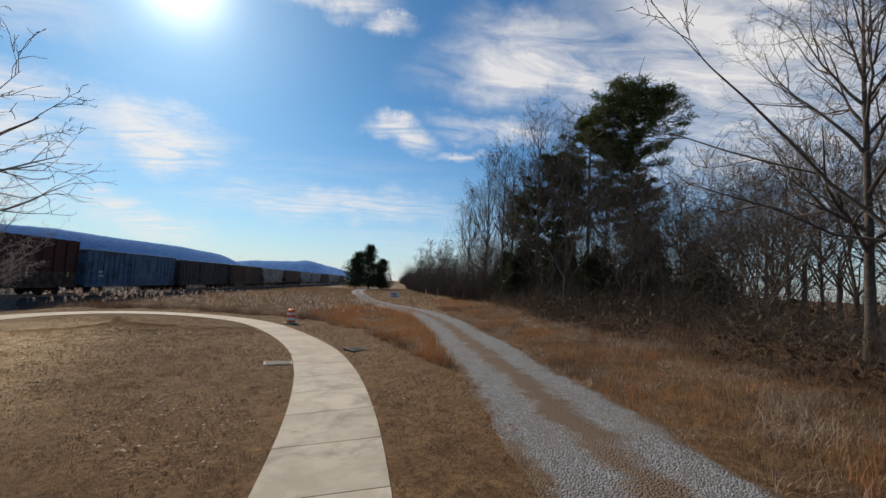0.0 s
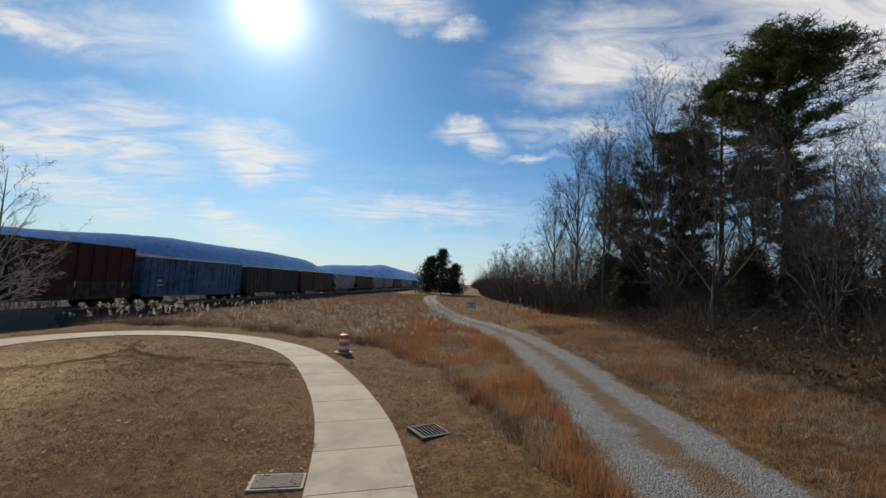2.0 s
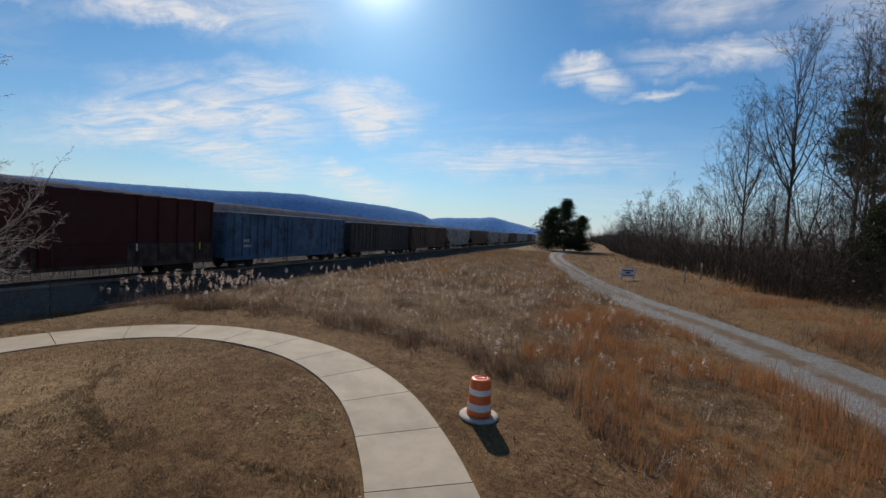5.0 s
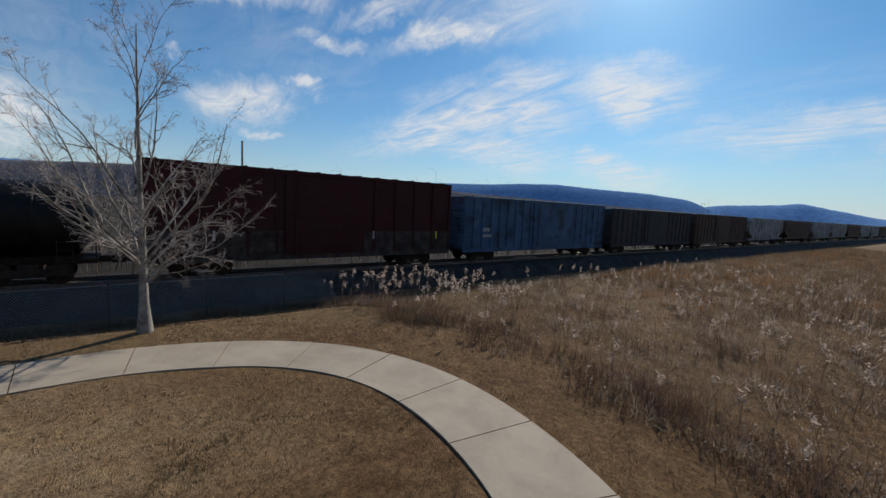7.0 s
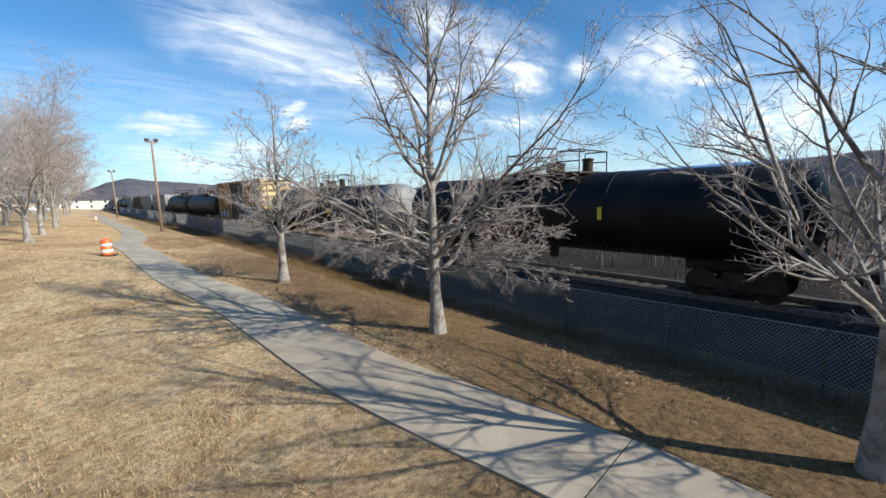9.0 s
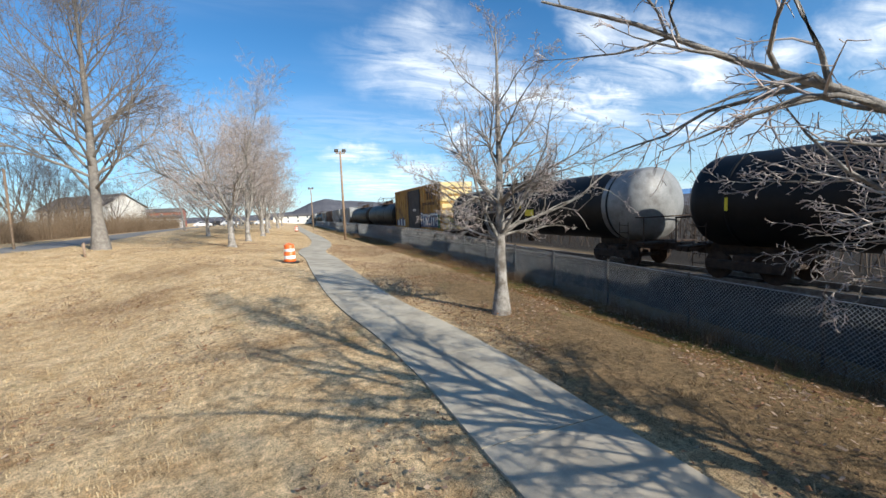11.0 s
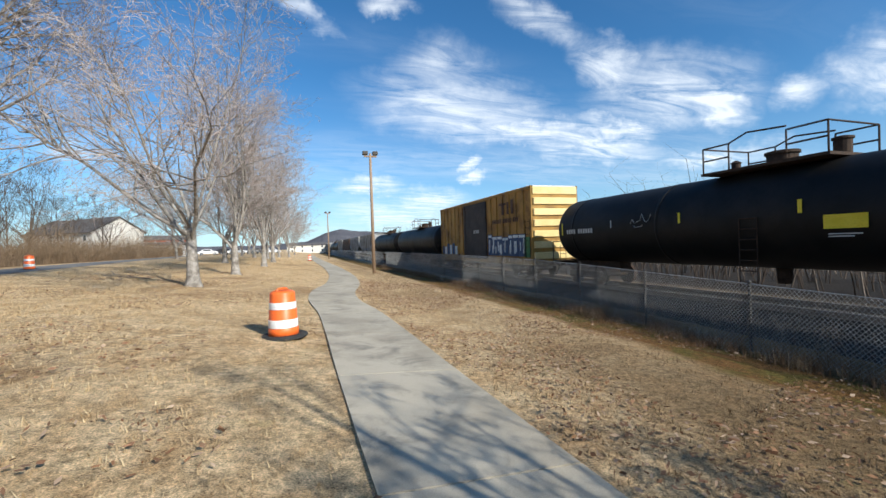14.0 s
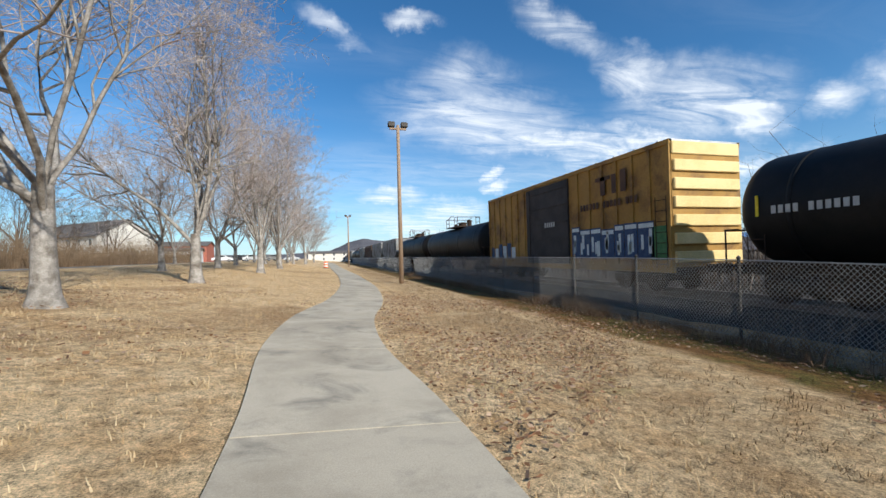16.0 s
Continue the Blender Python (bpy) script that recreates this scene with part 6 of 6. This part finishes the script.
clump = lambda p, lim: (lambda x, y: in_field(x, y) & (patchy(x, y, 0.9, p) > lim))
stuff("bleached_weeds", merge([
    tufts(g, 2600, -27, 2, 14, 46, clump(2.0, 0.58), 26, 0.36, 0.014, 1.5, 0.16),
    tufts(g, 2400, -28, -2, 44, 90, clump(4.0, 0.56), 14, 0.5, 0.03, 1.2, 0.22),
    tufts(g, 2300, 4, 13, -5, 36, lambda x, y: on_verge(x, y) & (patchy(x, y, 0.8, 2.5) > 0.5), 20, 0.36, 0.014, 1.5, 0.16),
    tufts(g, 1500, -29.75, -28.95, -40, 33, lambda x, y: patchy(x, y, 1.3, 4.0) > 0.45, 16, 0.26, 0.008, 1.2, 0.10)]), FROSTED, "matted sun-bleached dead weeds in tangled clumps", "weeds")
stuff("brown_weeds", merge([
    tufts(g, 9000, -29, 3, 12, 40, lambda x, y: in_field(x, y) & (edge_d(x, y) < 1.7), 12, 0.56, 0.018, 0.9, 0.16),
    tufts(g, 6500, 4, 13, -6, 42, on_verge, 9, 0.33, 0.012, 1.0, 0.15),
    tufts(g, 12000, -3, 6, -4, 60, lambda x, y: (np.abs(np.abs(x - road_x(y)) - 1.38) < 0.22), 7, 0.16, 0.010, 1.0, 0.09),
    tufts(g, 9000, -29, 3, 30, 110, lambda x, y: in_field(x, y) & (patchy(x, y, 0.7, 5.0) > 0.55), 8, 0.52, 0.022, 0.7, 0.2),
    tufts(g, 3000, -30.2, -28.6, -50, 34, lambda x, y: patchy(x, y, 0.8, 2.0) > 0.45, 8, 0.34, 0.012, 0.7, 0.12)]), WEEDS, "dead brown weeds and rank grass", "weeds")
stuff("verge_grass", merge([
    tufts(g, 3800, 4, 13, -6, 40, on_verge, 9, 0.30, 0.013, 0.95, 0.14),
    tufts(g, 4500, -12, 12, 38, 130, on_verge, 6, 0.5, 0.03, 0.8, 0.2),
    tufts(g, 14000, -2.5, 4.0, -3, 56, lambda x, y: (np.abs(x - road_x(y)) < 0.34) & (patchy(x, y, 1.4, 6.0) > 0.4), 6, 0.09, 0.012, 0.9, 0.08),
    tufts(g, 3000, -6, 2.2, -6, 26, lambda x, y: (x < road_x(y) - 1.35) & (x > road_x(y) - 2.6) & ~in_field(x, y), 6, 0.13, 0.010, 0.9, 0.08),
    tufts(g, 3000, -29.8, -28.7, -50, 33, lambda x, y: patchy(x, y, 1.1, 4.0) > 0.5, 10, 0.42, 0.010, 0.6, 0.08)]), STRAW, "matted straw-coloured verge grass", "grass")


def seed_heads(n, x0, x1, y0, y1, h, keep, k=26, fleck=0.02):
    x, y = g.uniform(x0, x1, n), g.uniform(y0, y1, n)
    m = keep(x, y)
    x, y = x[m], y[m]
    n = len(x)
    hh = h * g.uniform(0.65, 1.15, n)
    z = ground_z(x, y)
    lx, ly = g.normal(0, 0.12, n), g.normal(0, 0.12, n)
    line = np.stack([np.stack([x + lx * f * f, y + ly * f * f, z + hh * f], 1) for f in (0, 0.5, 1.0)], 1)
    st = tubes(line, np.tile([0.006, 0.005, 0.003], (n, 1)), 3)
    tip = np.repeat(line[:, 2], k, axis=0) + g.normal(0, 1, (n * k, 3)) * np.array([0.04, 0.04, 0.08])
    d = g.normal(0, fleck, (n * k, 2, 3))
    v = np.stack([tip - d[:, 0], tip + d[:, 1], tip + d[:, 0], tip - d[:, 1]], 1).reshape(-1, 3)
    return st, (v, np.arange(len(v)).reshape(-1, 4))


a_ = seed_heads(110, -28.6, -20.0, 31.8, 37.5, 1.25, in_field)
b_ = seed_heads(420, -26, -1.0, 30, 62, 0.85, in_field)
c_ = seed_heads(3400, -26, 1.0, 20, 60, 0.45, clump(2.0, 0.54), 9, 0.011)
stuff("weed_stalks", merge([a_[0], b_[0], c_[0]]), WEEDS, "upright dead weed stalks", "weeds")
stuff("weed_seed_heads", merge([a_[1], b_[1], c_[1]]), FLUFF, "pale fluffy seed heads on dead weeds", "weeds")


def thicket(n, place, height, r0, arch, K=5, sides=3):
    x, y = place(n)
    z = ground_z(x, y) - 0.05
    n = len(x)
    h = height * g.uniform(0.35, 1.15, n) * (0.55 + 0.9 * patchy(x, y, 0.16, 4.0))
    az = g.uniform(0, 2 * np.pi, n)
    bend = arch * g.uniform(0.1, 1.2, n)
    pts = np.empty((n, K, 3))
    for k in range(K):
        f = k / (K - 1)
        o = bend * h * f ** 1.5
        pts[:, k] = np.stack([x + np.cos(az) * o, y + np.sin(az) * o, z + h * (f - 0.42 * bend * f * f)], 1)
        if k:
            pts[:, k] += g.normal(0, 0.11, (n, 3)) * (h / 3)[:, None] * f ** 0.5
    r = r0 * g.uniform(0.5, 1.4, n)[:, None] * np.linspace(1, 0.25, K)[None]
    return pts, r


def side_twigs(pts, r, per, length):
    n, K, _ = pts.shape
    i = np.repeat(np.arange(n), per)
    k = g.integers(1, K, len(i))
    p = pts[i, k]
    d = g.normal(0, 1, (len(i), 3))
    d[:, 2] = np.abs(d[:, 2]) * 0.8
    d /= np.linalg.norm(d, axis=1, keepdims=True)
    ln = length * g.uniform(0.4, 1.2, len(i))
    e = p + d * ln[:, None]
    mid = (p + e) / 2 + g.normal(0, 0.06, (len(i), 3)) * ln[:, None]
    rr = np.maximum(r[i, k], 0.004)[:, None] * np.array([0.7, 0.5, 0.25])[None]
    return tubes(np.stack([p, mid, e], 1), rr, 3)


def east(n, y0, y1, x_in, x_out, power=1.5):
    y = y0 + (y1 - y0) * g.uniform(0, 1, n)
    x = brush_x(y) + x_in + (x_out - x_in) * g.uniform(0, 1, n) ** power
    return x, y


def south_edge(n):
    y = g.uniform(-118, -9, n)
    return 4.6 - 0.03 * y + g.uniform(0, 1, n) ** 1.3 * 9, y


def west(n):
    return g.uniform(-50, -39.5, n), g.uniform(-140, 190, n)


def lane_brush(n):
    x, y = east(n, -8, 62, 0.0, 13)
    return x + np.clip((8.0 - y) * 0.6, 0, 2.8), y


p1 = thicket(5200, lane_brush, 2.7, 0.0075, 0.8)
p2 = thicket(6500, lambda n: east(n, 52, 200, -1, 16), 6.4, 0.024, 0.5, 4)
p9 = thicket(3200, lambda n: east(n, 190, 470, -2, 16), 6.0, 0.06, 0.5, 4)
p3 = thicket(2300, lambda n: east(n, 4, 66, 4.0, 26, 1.0), 5.4, 0.016, 0.4)
p4 = thicket(4200, south_edge, 4.2, 0.022, 0.45, 4)
p8 = thicket(8000, south_edge, 3.0, 0.016, 0.7, 4)
p7 = thicket(2500, lambda n: east(n, 34, 78, 3.0, 30, 1.0), 9.5, 0.022, 0.3)
p5 = thicket(2300, lambda n: east(n, 2, 60, -1.0, 3.5), 1.5, 0.005, 1.1)
p6 = thicket(4200, west, 6.0, 0.032, 0.5, 4)
p10 = thicket(420, lambda n: (g.uniform(-30.1, -29.6, n), g.uniform(-12, 6, n)), 1.1, 0.005, 0.7)
stuff("fence_weeds", merge([tubes(*p10, 3), side_twigs(*p10, 4, 0.28)]), FROSTED, "pale dead weed stalks leaning against the fence", "weeds")
stuff("brush_thicket", merge([tubes(*p1, 3), side_twigs(*p1, 5, 0.8), tubes(*p3, 3), side_twigs(*p3, 7, 1.1), tubes(*p7, 3), side_twigs(*p7, 7, 1.7)]), TWIG_DARK, "dense leafless brush along the lane", "brush")
stuff("west_thicket", merge([tubes(*p6, 3), side_twigs(*p6, 4, 1.8)]), TWIG_DARK, "dark leafless brush behind the railway", "brush")
stuff("far_thicket", merge([tubes(*p2, 3), side_twigs(*p2, 9, 1.5), tubes(*p9, 3), side_twigs(*p9, 5, 2.2)]), TWIG_DARK, "leafless brush along the far lane", "brush")
stuff("south_thicket", merge([tubes(*p4, 3), side_twigs(*p4, 4, 1.5), tubes(*p8, 3), side_twigs(*p8, 4, 0.8)]), BRUSH_TAN, "brown leafless brush beyond the asphalt lane", "brush")
stuff("bramble_canes", merge([tubes(*p5, 3), side_twigs(*p5, 3, 0.3)]), WEEDS, "arching pale bramble canes at the thicket's foot", "brush")

# low evergreen leaves and leaf litter in the thicket
n = 32000
x, y = east(n, -8, 60, -0.5, 16, 1.2)
z = ground_z(x, y) + np.abs(g.normal(0, 0.75, n)) * (0.4 + 1.5 * patchy(x, y, 0.45, 7.0))
keep = patchy(x, y, 0.4, 7.0) > 0.40
c = np.stack([x, y, z], 1)[keep]
d1, d2 = g.normal(0, 0.045, c.shape), g.normal(0, 0.045, c.shape)
v = np.stack([c - d1, c - d2, c + d1, c + d2], 1).reshape(-1, 3)
stuff("thicket_leaves", (v, np.arange(len(v)).reshape(-1, 4)), plants("thicket_leaf", [(0.06, 0.034, 0.02), (0.095, 0.055, 0.032), (0.035, 0.042, 0.014), (0.12, 0.08, 0.05), (0.05, 0.03, 0.018)]), "withered leaves hanging in the brush", "leaves")

# short dormant grass on the lawns that the path crosses
n = 100000
i = g.integers(0, int(len(walk_line) * 0.72), n)
wn = normals(walk_line)
off = g.uniform(1.05, 15.0, n) * g.choice([-1, 1], n)
x, y = walk_line[i, 0] + wn[i, 0] * off, walk_line[i, 1] + wn[i, 1] * off
m = (distance_to(walk_line[::6], x, y) > 1.06) & ~in_field(x, y) & (np.abs(x - road_x(y)) > 1.4) & (x > -28.8 + 2.2 * (g.uniform(0, 1, n) < 0.75)) & (x < 3)
x, y = np.repeat(x[m], 5) + g.normal(0, 0.05, 5 * m.sum()), np.repeat(y[m], 5) + g.normal(0, 0.05, 5 * m.sum())
n = len(x)
h, az, wd = g.uniform(0.03, 0.075, n) * (0.6 + 0.9 * patchy(x, y, 2.6, 3.0)), g.uniform(0, 2 * np.pi, n), g.uniform(0.004, 0.009, n)
z = ground_z(x, y) - 0.005
ux, uy, le = np.cos(az), np.sin(az), g.uniform(0.2, 1.3, n) * h
v = np.stack([np.stack([x - uy * wd, y + ux * wd, z], 1), np.stack([x + uy * wd, y - ux * wd, z], 1), np.stack([x + ux * le, y + uy * le, z + h], 1)], 1).reshape(-1, 3)
# blade colours split the same way: brown where back-lit, pale where front-lit
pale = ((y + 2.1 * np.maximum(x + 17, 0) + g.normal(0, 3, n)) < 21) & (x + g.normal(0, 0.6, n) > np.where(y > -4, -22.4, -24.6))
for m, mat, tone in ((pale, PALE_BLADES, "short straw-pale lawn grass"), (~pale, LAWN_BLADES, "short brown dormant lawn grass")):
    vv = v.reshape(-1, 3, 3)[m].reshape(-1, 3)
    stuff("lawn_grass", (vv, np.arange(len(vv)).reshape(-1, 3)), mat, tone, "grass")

n = 90000
x = np.concatenate([g.uniform(-29, -22, n // 3), g.uniform(-27, -10, n // 3), g.uniform(-15, 3, n // 3)])
y = np.concatenate([g.uniform(-22, 32, n // 3), g.uniform(-24, 14, n // 3), g.uniform(-4, 28, n // 3)])
m = (patchy(x, y, 0.5, 9.0) > np.where(x > -21, 0.56, 0.42)) & (distance_to(walk_line[::6], x, y) > 1.0) & ~in_field(x, y) & (np.abs(x - road_x(y)) > 1.2)
c = np.stack([x, y, ground_z(x, y) + 0.05 + g.uniform(0, 0.02, n)], 1)[m]
d1, d2 = g.normal(0, 0.02, c.shape), g.normal(0, 0.02, c.shape)
d1[:, 2] *= 0.4
d2[:, 2] *= 0.4
v = np.stack([c - d1, c - d2, c + d1, c + d2], 1).reshape(-1, 3)
stuff("fallen_leaves", (v, np.arange(len(v)).reshape(-1, 4)), FALLEN, "scattered brown fallen leaves on the lawn", "leaves")

# loose stones on the near gravel lane and the ballast shoulder
n = 8000
k = g.integers(120, 185, n)
o = g.normal(0, 0.28, n) + g.choice([-0.8, 0.8], n)
rl, rn_ = road_line, road_normal
x, y = rl[k, 0] + rn_[k, 0] * o + g.normal(0, .2, n), rl[k, 1] + rn_[k, 1] * o + g.uniform(-.25, .25, n)
x2, y2 = g.uniform(-31.6, -29.95, 6000), g.uniform(-22, 32, 6000)
base2 = ground_z(np.full(6000, -29.9), y2) - 0.15
z2 = base2 + np.interp(-x2, [29.9, 30.6, 31.2, 31.5, 31.9], [0, 0.12, 0.45, 0.60, 0.62]) * (0.16 - base2) / 0.62
cz = np.concatenate([np.stack([x, y, ground_z(x, y) + 0.055], 1), np.stack([x2, y2, z2 + 0.01], 1)])
sz = np.concatenate([g.uniform(0.012, 0.03, n), g.uniform(0.02, 0.045, 6000)])
oct_ = np.array([[1, 0, 0], [-1, 0, 0], [0, 1, 0], [0, -1, 0], [0, 0, 0.7], [0, 0, -0.7]])
v = (cz[:, None] + oct_[None] * sz[:, None, None] * g.uniform(0.6, 1.3, (len(cz), 6, 1))).reshape(-1, 3)
tri = np.array([[0, 2, 4], [2, 1, 4], [1, 3, 4], [3, 0, 4], [2, 0, 5], [1, 2, 5], [3, 1, 5], [0, 3, 5]])
f = (np.arange(len(cz))[:, None, None] * 6 + tri[None]).reshape(-1, 3)
STONES = plants("loose_stones", [(0.22, 0.215, 0.20), (0.34, 0.33, 0.31), (0.46, 0.45, 0.43), (0.28, 0.25, 0.22)], 0.9, 0.0)
stuff("loose_gravel", (v[:6 * n], f[:8 * n]), STONES, "loose grey crushed stones on the gravel lane", "gravel")
DARK_STONES = plants("ballast_stones", [(0.045, 0.043, 0.042), (0.08, 0.078, 0.076), (0.15, 0.146, 0.142), (0.06, 0.053, 0.047)], 0.9, 0.0)
stuff("ballast_stones", (v[6 * n:], f[8 * n:] - 6 * n), DARK_STONES, "dark loose ballast stones on the railway shoulder", "gravel")

# ---------------------------------------------------------------- the sidewalk, slab by slab
sidewalk = thing("sidewalk", (0, 0, 0), "pale concrete sidewalk curving across the lawn", "sidewalk", kind="structure")
wnorm = normals(walk_line)
i = 0
while i < len(walk_line) - 20:
    y = walk_line[i, 1]
    length = 2.0 if (y > 14 or walk_line[i, 0] > -15) else 3.2
    half = float(np.interp(walk_line[i, 0], [-14, -7, -4], [0.93, 0.96, 1.0]))
    k = int(length / 0.125)
    idx = np.linspace(i, min(i + k, len(walk_line) - 1), 6)
    bm = bmesh.new()
    topv, lowv = [], []
    for q, f in enumerate(idx):
        a = int(f)
        cut = 0.012 if q == 0 else (-0.012 if q == 5 else 0.0)
        tdir = np.array([wnorm[a, 1], -wnorm[a, 0]])
        for o in (-half, half):
            p = walk_line[a] + wnorm[a] * o + tdir * cut
            z = gz(*p) + 0.036
            topv.append(bm.verts.new((p[0], p[1], z)))
            lowv.append(bm.verts.new((p[0], p[1], z - 0.14)))
    for q in range(5):
        a, b = 2 * q, 2 * q + 2
        bm.faces.new((topv[a], topv[a + 1], topv[b + 1], topv[b]))
        bm.faces.new((topv[a], topv[b], lowv[b], lowv[a]))
        bm.faces.new((topv[b + 1], topv[a + 1], lowv[a + 1], lowv[b + 1]))
    bm.faces.new((topv[1], topv[0], lowv[0], lowv[1]))
    bm.faces.new((topv[10], topv[11], lowv[11], lowv[10]))
    bmesh.ops.recalc_face_normals(bm, faces=bm.faces)
    part("slab", bm, CONCRETE, sidewalk)
    i += k
